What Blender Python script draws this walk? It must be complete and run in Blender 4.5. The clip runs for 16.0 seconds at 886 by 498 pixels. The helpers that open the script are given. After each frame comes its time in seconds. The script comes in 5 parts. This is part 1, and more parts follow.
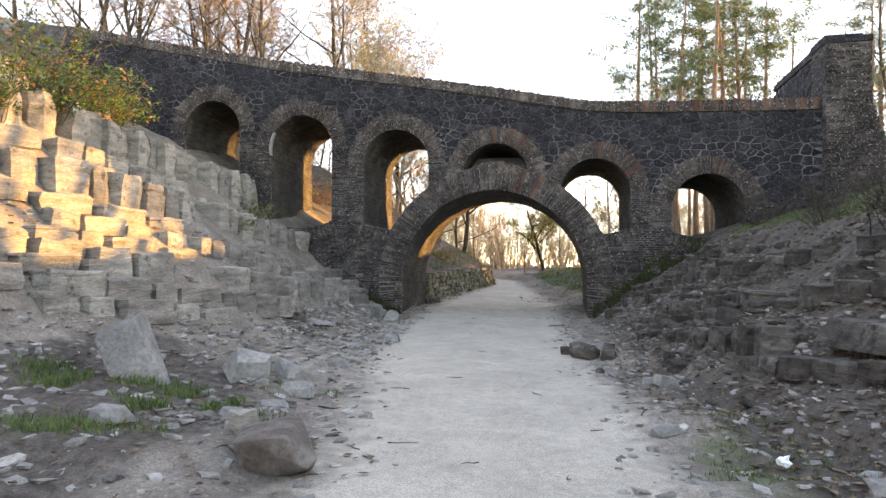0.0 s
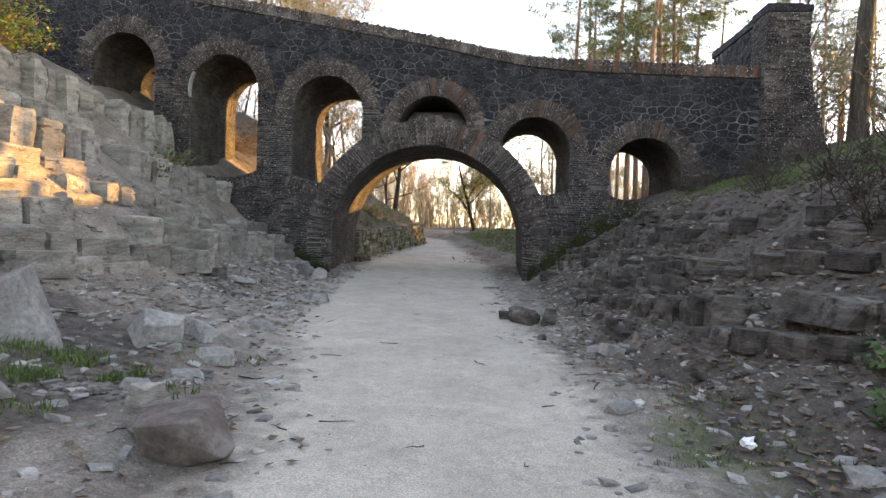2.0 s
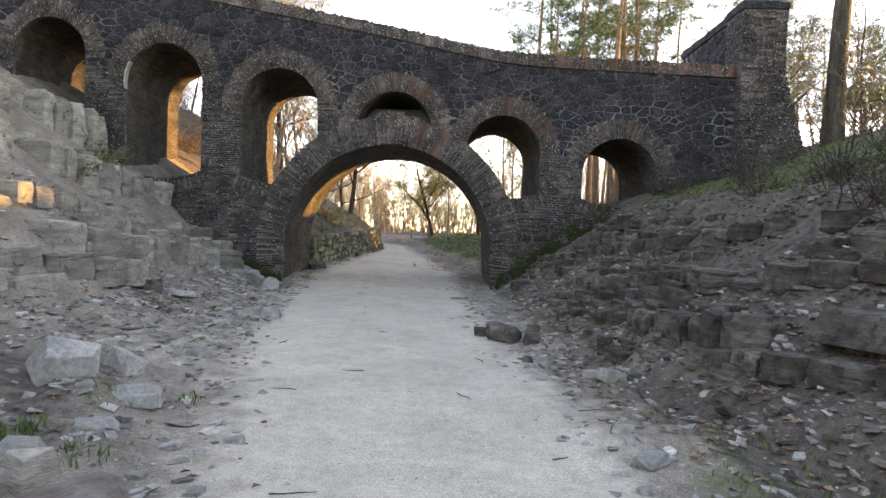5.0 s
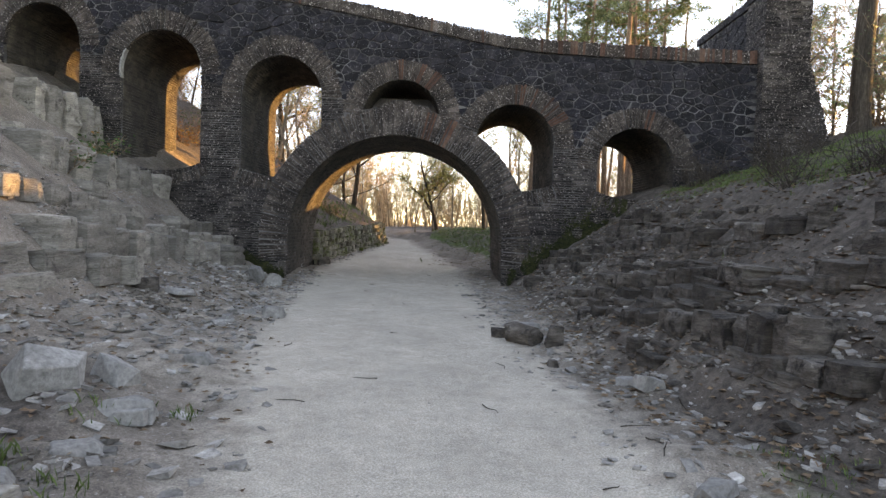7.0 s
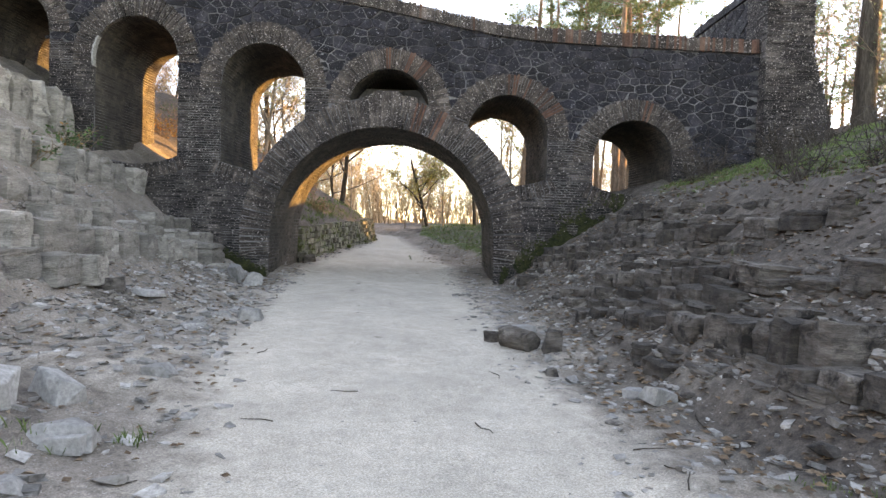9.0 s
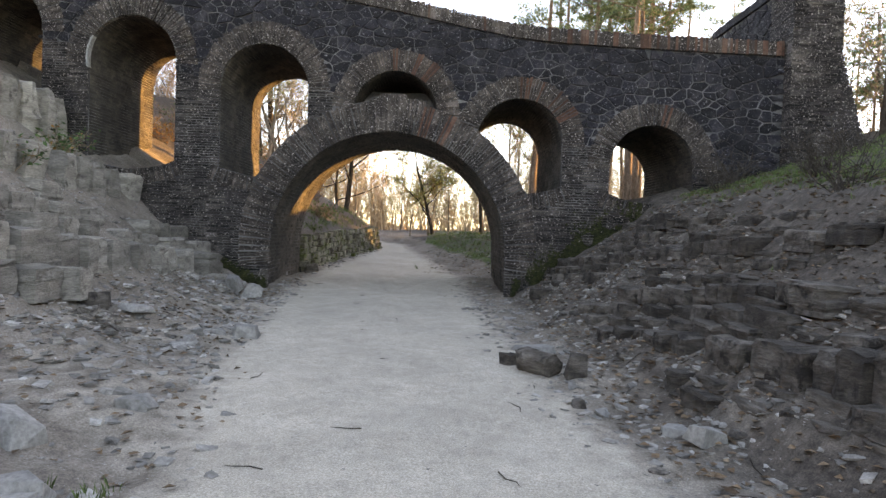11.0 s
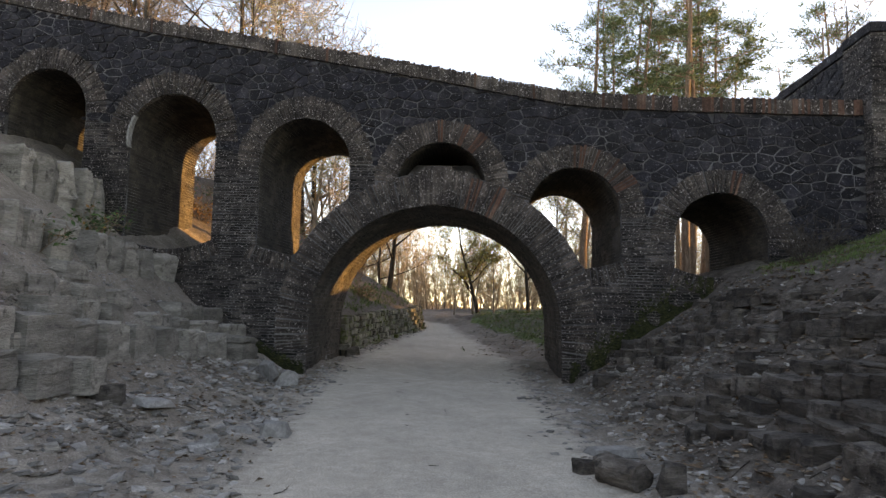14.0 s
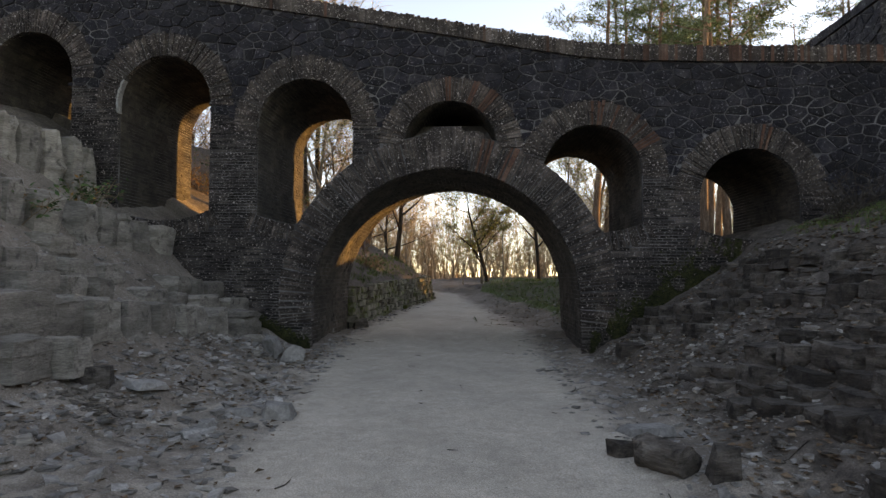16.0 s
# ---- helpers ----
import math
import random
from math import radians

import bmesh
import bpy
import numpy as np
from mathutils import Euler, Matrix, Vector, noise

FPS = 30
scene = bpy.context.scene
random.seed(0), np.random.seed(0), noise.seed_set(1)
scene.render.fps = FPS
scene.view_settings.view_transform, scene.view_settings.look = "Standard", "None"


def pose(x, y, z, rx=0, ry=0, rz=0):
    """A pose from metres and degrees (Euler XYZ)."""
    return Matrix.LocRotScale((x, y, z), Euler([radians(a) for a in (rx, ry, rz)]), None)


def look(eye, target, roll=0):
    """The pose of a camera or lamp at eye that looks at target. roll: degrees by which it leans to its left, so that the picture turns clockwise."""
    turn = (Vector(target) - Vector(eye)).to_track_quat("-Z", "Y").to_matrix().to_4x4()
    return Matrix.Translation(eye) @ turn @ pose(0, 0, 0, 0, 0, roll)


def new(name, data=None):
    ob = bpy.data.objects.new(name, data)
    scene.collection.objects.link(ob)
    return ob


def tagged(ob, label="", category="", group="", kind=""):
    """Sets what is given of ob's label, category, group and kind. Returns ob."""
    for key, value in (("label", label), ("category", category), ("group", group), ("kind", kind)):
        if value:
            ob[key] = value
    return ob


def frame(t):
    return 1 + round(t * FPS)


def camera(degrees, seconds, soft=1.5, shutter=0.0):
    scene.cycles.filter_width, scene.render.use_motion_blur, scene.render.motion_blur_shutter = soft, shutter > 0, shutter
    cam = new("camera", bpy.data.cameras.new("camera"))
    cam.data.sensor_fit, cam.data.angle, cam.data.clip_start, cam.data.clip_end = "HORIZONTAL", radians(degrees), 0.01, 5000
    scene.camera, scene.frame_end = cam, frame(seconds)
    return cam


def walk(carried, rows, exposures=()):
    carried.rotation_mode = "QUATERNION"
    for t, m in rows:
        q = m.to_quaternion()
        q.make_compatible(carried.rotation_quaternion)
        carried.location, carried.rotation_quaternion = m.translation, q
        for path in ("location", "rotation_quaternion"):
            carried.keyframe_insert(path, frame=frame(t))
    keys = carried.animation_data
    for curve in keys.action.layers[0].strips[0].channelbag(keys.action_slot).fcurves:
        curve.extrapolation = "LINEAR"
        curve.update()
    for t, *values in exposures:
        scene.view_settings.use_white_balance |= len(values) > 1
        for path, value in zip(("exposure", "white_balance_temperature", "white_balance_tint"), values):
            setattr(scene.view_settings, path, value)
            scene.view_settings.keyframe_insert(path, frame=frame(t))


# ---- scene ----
cam = camera(67.6, 16.0)
PATH = [
    (0, (2.284, -19.059, 1.423), (1.888, -17.1, 1.478), 0.2),
    (0.5, (2.215, -18.87, 1.437), (1.971, -16.886, 1.485), 1.7),
    (1, (2.143, -18.743, 1.417), (1.965, -16.751, 1.422), 3.2),
    (1.5, (2.078, -18.506, 1.418), (1.895, -16.514, 1.371), 2.3),
    (2, (1.997, -18.352, 1.416), (1.821, -16.361, 1.349), 2.0),
    (2.5, (1.907, -18.192, 1.449), (1.836, -16.195, 1.379), 1.6),
    (3, (1.862, -18.036, 1.424), (1.881, -16.037, 1.358), 1.8),
    (3.5, (1.843, -17.778, 1.433), (1.818, -15.779, 1.363), 2.0),
    (6, (1.539, -16.805, 1.432), (1.493, -14.806, 1.395), 1.9),
    (6.5, (1.503, -16.651, 1.407), (1.436, -14.652, 1.365), 1.4),
    (7, (1.452, -16.469, 1.431), (1.411, -14.47, 1.364), 1.9),
    (7.5, (1.442, -16.323, 1.401), (1.502, -14.327, 1.288), 2.3),
    (8, (1.46, -16.09, 1.405), (1.535, -14.095, 1.283), 2.1),
    (8.5, (1.471, -15.932, 1.41), (1.467, -13.934, 1.321), 1.7),
    (11, (1.357, -15.032, 1.48), (1.331, -13.033, 1.423), 2.1),
    (11.5, (1.332, -14.878, 1.471), (1.252, -12.88, 1.443), 1.9),
    (12, (1.291, -14.664, 1.508), (1.232, -12.665, 1.529), 2.3),
    (12.5, (1.269, -14.531, 1.514), (1.239, -12.533, 1.597), 2.0),
    (13, (1.251, -14.343, 1.527), (1.194, -12.347, 1.644), 1.6),
    (13.5, (1.238, -14.119, 1.536), (1.137, -12.131, 1.732), 1.8),
    (14, (1.178, -13.928, 1.505), (1.018, -11.942, 1.68), 1.5),
    (14.5, (1.076, -13.717, 1.514), (0.925, -11.729, 1.668), 1.0),
    (15, (1.035, -13.561, 1.483), (0.887, -11.568, 1.567), 1.1),
    (15.5, (1.038, -13.325, 1.49), (0.891, -11.332, 1.569), 1.0),
    (16, (1.035, -13.181, 1.485), (0.856, -11.191, 1.569), 0.4),
]
walk(cam, [(t, look(eye, target, roll)) for t, eye, target, roll in PATH],
     exposures=[(0, 3.88, 12600, 21), (1.2, 3.70, 12600, 21), (2, 3.64, 12600, 21), (3.5, 3.98, 12600, 21), (6, 3.60, 12600, 21), (7, 3.50, 12600, 21), (7.5, 3.77, 12600, 21), (8.5, 4.12, 12600, 21), (9.7, 3.98, 12600, 21), (11, 3.67, 12600, 21), (11.5, 3.30, 12600, 21), (12, 3.02, 12600, 21), (13, 3.02, 12600, 21), (14, 2.95, 12600, 21), (16, 2.59, 12600, 21)])

# ---- light ----
SUN_AZ, SUN_EL = 68.0, 9.0          # degrees to the right of +y, and above the horizon
sun_dir = Vector((math.sin(radians(SUN_AZ)) * math.cos(radians(SUN_EL)), math.cos(radians(SUN_AZ)) * math.cos(radians(SUN_EL)), math.sin(radians(SUN_EL))))
world = bpy.data.worlds.new("sky")
scene.world = world
world.use_nodes = True
wn = world.node_tree.nodes
sky = wn.new("ShaderNodeTexSky")
sky.sky_type = "NISHITA"
sky.sun_disc = False
sky.sun_elevation, sky.sun_rotation = radians(SUN_EL), radians(SUN_AZ)
sky.dust_density, sky.air_density, sky.ozone_density = 0.15, 0.5, 1.0
wn["Background"].inputs["Strength"].default_value = 0.15
world.node_tree.links.new(sky.outputs[0], wn["Background"].inputs["Color"])
sun = new("sun", bpy.data.lights.new("sun", "SUN"))
sun.data.energy, sun.data.angle, sun.data.color = 1.6, radians(0.6), (1.0, 0.66, 0.27)
sun.matrix_world = look(sun_dir * 50, (0, 0, 0))


# ---- materials ----
def material(name, colours, scale=3.0, rough=0.9, bump=0.3, fine=40.0, piece=0.0, island=0.0, metal=0.0, spots=None, stretch=(1, 1, 1), sheen=0.0):
    """A procedural surface: two scales of noise choose between colours, a finer one raises the grain; pieces differ in tone."""
    m = bpy.data.materials.new(name)
    m.use_nodes = True
    nt = m.node_tree
    n, l = nt.nodes, nt.links
    b = n["Principled BSDF"]
    geo = n.new("ShaderNodeNewGeometry")
    mapping = n.new("ShaderNodeMapping")
    mapping.inputs["Scale"].default_value = stretch
    l.new(geo.outputs["Position"], mapping.inputs["Vector"])
    big = n.new("ShaderNodeTexNoise")
    big.inputs["Scale"].default_value, big.inputs["Detail"].default_value, big.inputs["Roughness"].default_value = scale, 6, 0.65
    l.new(mapping.outputs[0], big.inputs["Vector"])
    ramp = n.new("ShaderNodeValToRGB")
    els = ramp.color_ramp.elements
    while len(els) < len(colours):
        els.new(0.5)
    for i, c in enumerate(colours):
        els[i].position = 0.3 + 0.4 * i / max(1, len(colours) - 1)
        els[i].color = (*c, 1)
    l.new(big.outputs["Fac"], ramp.inputs["Fac"])
    small = n.new("ShaderNodeTexNoise")
    small.inputs["Scale"].default_value, small.inputs["Detail"].default_value, small.inputs["Roughness"].default_value = fine, 4, 0.7
    l.new(mapping.outputs[0], small.inputs["Vector"])
    grain = n.new("ShaderNodeMapRange")
    grain.inputs["From Min"].default_value, grain.inputs["From Max"].default_value = 0.25, 0.75
    grain.inputs["To Min"].default_value, grain.inputs["To Max"].default_value = 0.58, 1.38
    l.new(small.outputs["Fac"], grain.inputs["Value"])
    mul = n.new("ShaderNodeMixRGB")
    mul.blend_type, mul.inputs["Fac"].default_value = "MULTIPLY", 1.0
    l.new(ramp.outputs["Color"], mul.inputs["Color1"])
    l.new(grain.outputs[0], mul.inputs["Color2"])
    out = mul.outputs["Color"]
    for share, by_object in ((piece, True), (island, False)):
        if not share:
            continue
        src = n.new("ShaderNodeObjectInfo").outputs["Random"] if by_object else geo.outputs["Random Per Island"]
        rng = n.new("ShaderNodeMapRange")
        rng.inputs["To Min"].default_value, rng.inputs["To Max"].default_value = 1 - share, 1 + share
        l.new(src, rng.inputs["Value"])
        mul2 = n.new("ShaderNodeMixRGB")
        mul2.blend_type, mul2.inputs["Fac"].default_value = "MULTIPLY", 1.0
        l.new(out, mul2.inputs["Color1"])
        l.new(rng.outputs[0], mul2.inputs["Color2"])
        out = mul2.outputs["Color"]
    if spots:
        colour, spot_scale, low, high = spots
        sp = n.new("ShaderNodeTexNoise")
        sp.inputs["Scale"].default_value, sp.inputs["Detail"].default_value, sp.inputs["Roughness"].default_value = spot_scale, 5, 0.7
        l.new(geo.outputs["Position"], sp.inputs["Vector"])
        mr = n.new("ShaderNodeMapRange")
        mr.inputs["From Min"].default_value, mr.inputs["From Max"].default_value = low, high
        l.new(sp.outputs["Fac"], mr.inputs["Value"])
        mixs = n.new("ShaderNodeMixRGB")
        mixs.inputs["Color2"].default_value = (*colour, 1)
        l.new(mr.outputs[0], mixs.inputs["Fac"])
        l.new(out, mixs.inputs["Color1"])
        out = mixs.outputs["Color"]
    l.new(out, b.inputs["Base Color"])
    bmp = n.new("ShaderNodeBump")
    bmp.inputs["Strength"].default_value, bmp.inputs["Distance"].default_value = bump, 0.03
    add = n.new("ShaderNodeMath")
    add.operation = "ADD"
    l.new(big.outputs["Fac"], add.inputs[0])
    l.new(small.outputs["Fac"], add.inputs[1])
    l.new(add.outputs[0], bmp.inputs["Height"])
    l.new(bmp.outputs[0], b.inputs["Normal"])
    b.inputs["Roughness"].default_value, b.inputs["Metallic"].default_value = rough, metal
    b.inputs["Specular IOR Level"].default_value = 0.3
    return m


M_STONE = material("dark_rubble_stone", [(0.004, 0.0041, 0.0065), (0.0105, 0.0104, 0.0148), (0.037, 0.036, 0.04)], 2.6, 0.85, 1.0, 24, piece=0.45, spots=((0.22, 0.222, 0.235), 20, 0.6, 0.68))
M_STONE_J = material("dark_rubble_stone_joined", [(0.004, 0.0041, 0.0065), (0.0105, 0.0104, 0.0148), (0.037, 0.036, 0.04)], 2.6, 0.85, 1.0, 24, island=0.45, spots=((0.22, 0.222, 0.235), 20, 0.6, 0.68))
M_MORTAR = material("lime_mortar", [(0.02, 0.02, 0.021), (0.06, 0.06, 0.062), (0.24, 0.24, 0.243)], 0.8, 0.95, 0.4, 40)
M_BRICK = material("weathered_thin_brick", [(0.0115, 0.0102, 0.0105), (0.03, 0.026, 0.0255), (0.09, 0.078, 0.07)], 1.3, 0.9, 0.6, 25, island=0.7, spots=((0.42, 0.38, 0.36), 26, 0.58, 0.65))
M_VOUSS = material("voussoir_brick", [(0.013, 0.0108, 0.0098), (0.038, 0.031, 0.0275), (0.1, 0.083, 0.073)], 2.0, 0.9, 0.6, 25, piece=0.4, island=0.5, spots=((0.42, 0.38, 0.36), 26, 0.58, 0.65))
M_RED = material("reddish_brick", [(0.045, 0.024, 0.018), (0.085, 0.042, 0.03), (0.13, 0.085, 0.066)], 2.0, 0.9, 0.4, 25, piece=0.4)
M_LINING = material("arch_lining_brick", [(0.02, 0.018, 0.016), (0.042, 0.036, 0.031), (0.085, 0.074, 0.06)], 1.5, 0.9, 0.3, 25, island=0.35)
M_SAND = material("sandstone_rock", [(0.12, 0.11, 0.096), (0.225, 0.208, 0.182), (0.34, 0.318, 0.28)], 1.6, 0.9, 1.0, 14, piece=0.28, stretch=(1, 1, 4), spots=((0.06, 0.055, 0.048), 5, 0.56, 0.7))
M_DARKROCK = material("shale_rock", [(0.032, 0.027, 0.023), (0.082, 0.071, 0.061), (0.17, 0.153, 0.136)], 1.8, 0.9, 1.0, 14, piece=0.4, stretch=(1, 1, 4), spots=((0.022, 0.019, 0.017), 5, 0.5, 0.64))
M_SOIL = material("stony_soil", [(0.08, 0.07, 0.06), (0.14, 0.125, 0.11), (0.22, 0.2, 0.18)], 0.9, 0.95, 0.9, 22, spots=((0.4, 0.38, 0.35), 26, 0.64, 0.7))


# ---- the lie of the land ----
def lerp_table(table, v):
    if v <= table[0][0]:
        return table[0][1]
    for (a, p), (b, q) in zip(table, table[1:]):
        if v <= b:
            return p + (q - p) * (v - a) / (b - a)
    return table[-1][1]


GROUND = [(-60, -0.4), (-20, -0.2), (-12, -0.17), (-6, -0.1), (0, 0.0), (2.5, 0.15), (8, 0.38), (20, 0.66), (40, 0.95), (90, 1.2)]
PATH_L = [(-60, 2.0), (-20, 0.5), (-14, 0.1), (-11.5, -0.45), (-8, -1.2), (-3, -2.05), (2, -2.5), (5, -2.3), (14, -1.9), (20, -2.6), (26, -6.5), (40, -22)]
PATH_R = [(-60, 8.0), (-20, 3.9), (-14, 3.0), (-12, 2.85), (-9, 2.5), (-3, 1.95), (2, 1.65), (5, 1.15), (14, -0.45), (20, -1.3), (26, -4.5), (40, -18)]
FOOT_L = [(-60, -3.0), (-20, -3.2), (-14, -3.5), (-11.5, -3.3), (-9.5, -2.75), (-8, -2.4), (-6, -2.45), (-4, -2.75), (0, -3.0), (2.6, -2.85), (15, -1.95), (20, -2.9), (26, -9), (40, -26)]
FOOT_R = [(-60, 8.6), (-20, 5.8), (-14, 4.9), (-12, 4.2), (-10, 3.7), (-8, 3.4), (-6, 3.25), (-4, 3.0), (0, 2.75), (2.6, 2.5), (8, 1.5), (14, 0.1), (20, -0.8), (26, -3.5), (40, -17)]


def smooth_step(a, b, v):
    t = min(1.0, max(0.0, (v - a) / (b - a)))
    return t * t * (3 - 2 * t)


def profile(x, y):
    """Height without steps and roughness, and how much of it is bank."""
    g = lerp_table(GROUND, y)
    front = 1 - smooth_step(2.0, 3.8, y)
    xl, xr = lerp_table(FOOT_L, y), lerp_table(FOOT_R, y)
    bank = 0.0
    pl = lerp_table(PATH_L, y)
    if x < pl and y < 2:
        g += 0.11 * min(pl - x, max(0.0, pl - xl))
    if x < xl:
        d = xl - x
        near = 0.45 * min(d, 0.6) + 0.82 * max(0.0, min(d - 0.6, 5.6)) + 0.5 * max(0.0, min(d - 6.2, 9))
        far = 0.95 * smooth_step(0.28, 0.5, d) * (1 - smooth_step(20, 26, y)) + 0.6 * max(0.0, min(d - 0.5, 9)) * (1 - 0.6 * smooth_step(18, 30, y))
        bank = near * front + far * (1 - front)
    elif x > xr:
        d = x - xr
        near = 0.74 * min(d, 3.1) + 0.32 * max(0.0, min(d - 3.2, 8))
        # the rise from 8.6 m out is unseen, added to shade the passage
        far = 0.3 * min(d, 2.0) + 0.06 * max(0.0, min(d - 2.0, 3.0)) + 0.68 * (1 - 0.8 * smooth_step(15, 24, y)) * max(0.0, min(d - 8.6, 5.5)) + 0.1 * max(0.0, min(d - 14.1, 25))
        far *= 1 - 0.8 * smooth_step(18, 30, y)
        bank = near * front + far * (1 - front)
    return g, bank


def relief(x, y):
    g, bank = profile(x, y)
    v = Vector((x, y, 0))
    on_path = smooth_step(-0.5, 0.4, min(x - lerp_table(PATH_L, y), lerp_table(PATH_R, y) - x))
    if y < 2.2:
        # bedrock lies bare on the banks: the earth is scoured back between the ledges
        rock = smooth_step(0.2, 0.6, bank) * (1 - (smooth_step(6.5, 8.0, bank) if x < 0 else smooth_step(2.0, 2.4, bank)))
        bank -= rock * ((0.15 if x < 0 else 0.05) + (0.14 if x < 0 else 0.1) * smooth_step(-0.25, 0.35, noise.noise(v * 0.5 + Vector((7, 3, 0)))))
    else:
        rock = 0.0
    rough = (0.14 - 0.08 * rock) * noise.noise(v * 0.8) + (0.07 - 0.02 * rock) * noise.noise(v * 2.3) + 0.03 * noise.noise(v * 6.0)
    return g + bank + rough * (1 - on_path) + on_path * (0.02 * noise.noise(v * 0.9) + 0.006 * noise.noise(v * 5) - 0.02)


def axis_steps(stops):
    out = []
    for a, b, s in stops:
        n = max(1, round((b - a) / s))
        out += [a + (b - a) * i / n for i in range(n)]
    return out + [stops[-1][1]]


def mesh_object(name, verts, faces, mat, parent=None, smooth=False):
    me = bpy.data.meshes.new(name)
    me.from_pydata(verts, [], faces)
    me.update()
    if mat:
        me.materials.append(mat)
    if smooth:
        me.polygons.foreach_set("use_smooth", [True] * len(me.polygons))
    ob = new(name, me)
    if parent:
        ob.parent = parent
    return ob


def part(name, bm, mat, parent, label="", smooth=False):
    """Links a bmesh as one mesh object under a thing or a part."""
    me = bpy.data.meshes.new(name)
    bm.to_mesh(me)
    bm.free()
    me.materials.append(mat)
    if smooth:
        me.polygons.foreach_set("use_smooth", [True] * len(me.polygons))
    ob = new(name, me)
    ob.parent = parent
    if label:
        ob["label"] = label
    return ob


xs = axis_steps([(-400, -60, 40), (-60, -14, 3), (-14, 12, 0.13), (12, 40, 2), (40, 400, 40)])
ys = axis_steps([(-300, -40, 30), (-40, -21, 1.5), (-21, 3, 0.13), (3, 26, 0.4), (26, 60, 2), (60, 600, 45)])
hs = [[relief(x, y) for x in xs] for y in ys]
gv = [(x, y, hs[j][i]) for j, y in enumerate(ys) for i, x in enumerate(xs)]
w = len(xs)
gf = [(j * w + i, j * w + i + 1, (j + 1) * w + i + 1, (j + 1) * w + i) for j in range(len(ys) - 1) for i in range(w - 1)]


def height(x, y):
    """The ground as built, between its grid points."""
    i = min(max(0, int(np.searchsorted(xs, x)) - 1), w - 2)
    j = min(max(0, int(np.searchsorted(ys, y)) - 1), len(ys) - 2)
    u, v = (x - xs[i]) / (xs[i + 1] - xs[i]), (y - ys[j]) / (ys[j + 1] - ys[j])
    return (hs[j][i] * (1 - u) + hs[j][i + 1] * u) * (1 - v) + (hs[j + 1][i] * (1 - u) + hs[j + 1][i + 1] * u) * v


def ground_material():
    """Stony soil, with the trodden dust of the path and grass laid over it by masks stored on the mesh."""
    m = material("ground_cover", [(0.105, 0.088, 0.072), (0.175, 0.149, 0.125), (0.27, 0.237, 0.202)], 1.1, 0.95, 0.4, 24, spots=((0.4, 0.385, 0.36), 30, 0.62, 0.68))
    nt = m.node_tree
    n, l = nt.nodes, nt.links
    b = n["Principled BSDF"]
    base = b.inputs["Base Color"].links[0].from_socket
    geo = n.new("ShaderNodeNewGeometry")
    for attr, colours, scale in (("dust", ((0.375, 0.335, 0.282), (0.455, 0.413, 0.353)), 2.5), ("grass", ((0.034, 0.058, 0.016), (0.085, 0.125, 0.035)), 7.0), ("litter", ((0.036, 0.03, 0.026), (0.115, 0.096, 0.081)), 9.0)):
        a = n.new("ShaderNodeAttribute")
        a.attribute_name = attr
        t = n.new("ShaderNodeTexNoise")
        t.inputs["Scale"].default_value, t.inputs["Detail"].default_value, t.inputs["Roughness"].default_value = scale, 8, 0.7
        l.new(geo.outputs["Position"], t.inputs["Vector"])
        r = n.new("ShaderNodeValToRGB")
        r.color_ramp.elements[0].position, r.color_ramp.elements[1].position = 0.33, 0.67
        r.color_ramp.elements[0].color, r.color_ramp.elements[1].color = (*colours[0], 1), (*colours[1], 1)
        l.new(t.outputs["Fac"], r.inputs["Fac"])
        edge = n.new("ShaderNodeTexNoise")
        edge.inputs["Scale"].default_value, edge.inputs["Detail"].default_value = 4.0, 6
        l.new(geo.outputs["Position"], edge.inputs["Vector"])
        sub = n.new("ShaderNodeMath")
        sub.operation = "MULTIPLY_ADD"
        sub.inputs[1].default_value, sub.inputs[2].default_value = 0.9, -0.45
        l.new(edge.outputs["Fac"], sub.inputs[0])
        add = n.new("ShaderNodeMath")
        add.operation = "ADD"
        l.new(a.outputs["Fac"], add.inputs[0])
        l.new(sub.outputs[0], add.inputs[1])
        mr = n.new("ShaderNodeMapRange")
        mr.inputs["From Min"].default_value, mr.inputs["From Max"].default_value = 0.3, 0.75
        l.new(add.outputs[0], mr.inputs["Value"])
        mx = n.new("ShaderNodeMixRGB")
        l.new(mr.outputs[0], mx.inputs["Fac"])
        l.new(base, mx.inputs["Color1"])
        l.new(r.outputs["Color"], mx.inputs["Color2"])
        base = mx.outputs["Color"]
    for scale, low, high, lo, hi in ((70.0, 0.56, 1.42, 0.3, 0.7), (9.0, 0.88, 1.1, 0.3, 0.7), (0.7, 0.9, 1.08, 0.35, 0.65)):
        t = n.new("ShaderNodeTexNoise")
        t.inputs["Scale"].default_value, t.inputs["Detail"].default_value, t.inputs["Roughness"].default_value = scale, 3, 0.7
        l.new(geo.outputs["Position"], t.inputs["Vector"])
        mr = n.new("ShaderNodeMapRange")
        mr.inputs["From Min"].default_value, mr.inputs["From Max"].default_value, mr.inputs["To Min"].default_value, mr.inputs["To Max"].default_value = lo, hi, low, high
        l.new(t.outputs["Fac"], mr.inputs["Value"])
        mx = n.new("ShaderNodeMixRGB")
        mx.blend_type, mx.inputs["Fac"].default_value = "MULTIPLY", 1.0
        l.new(base, mx.inputs["Color1"])
        l.new(mr.outputs[0], mx.inputs["Color2"])
        base = mx.outputs["Color"]
    l.new(base, b.inputs["Base Color"])
    return m


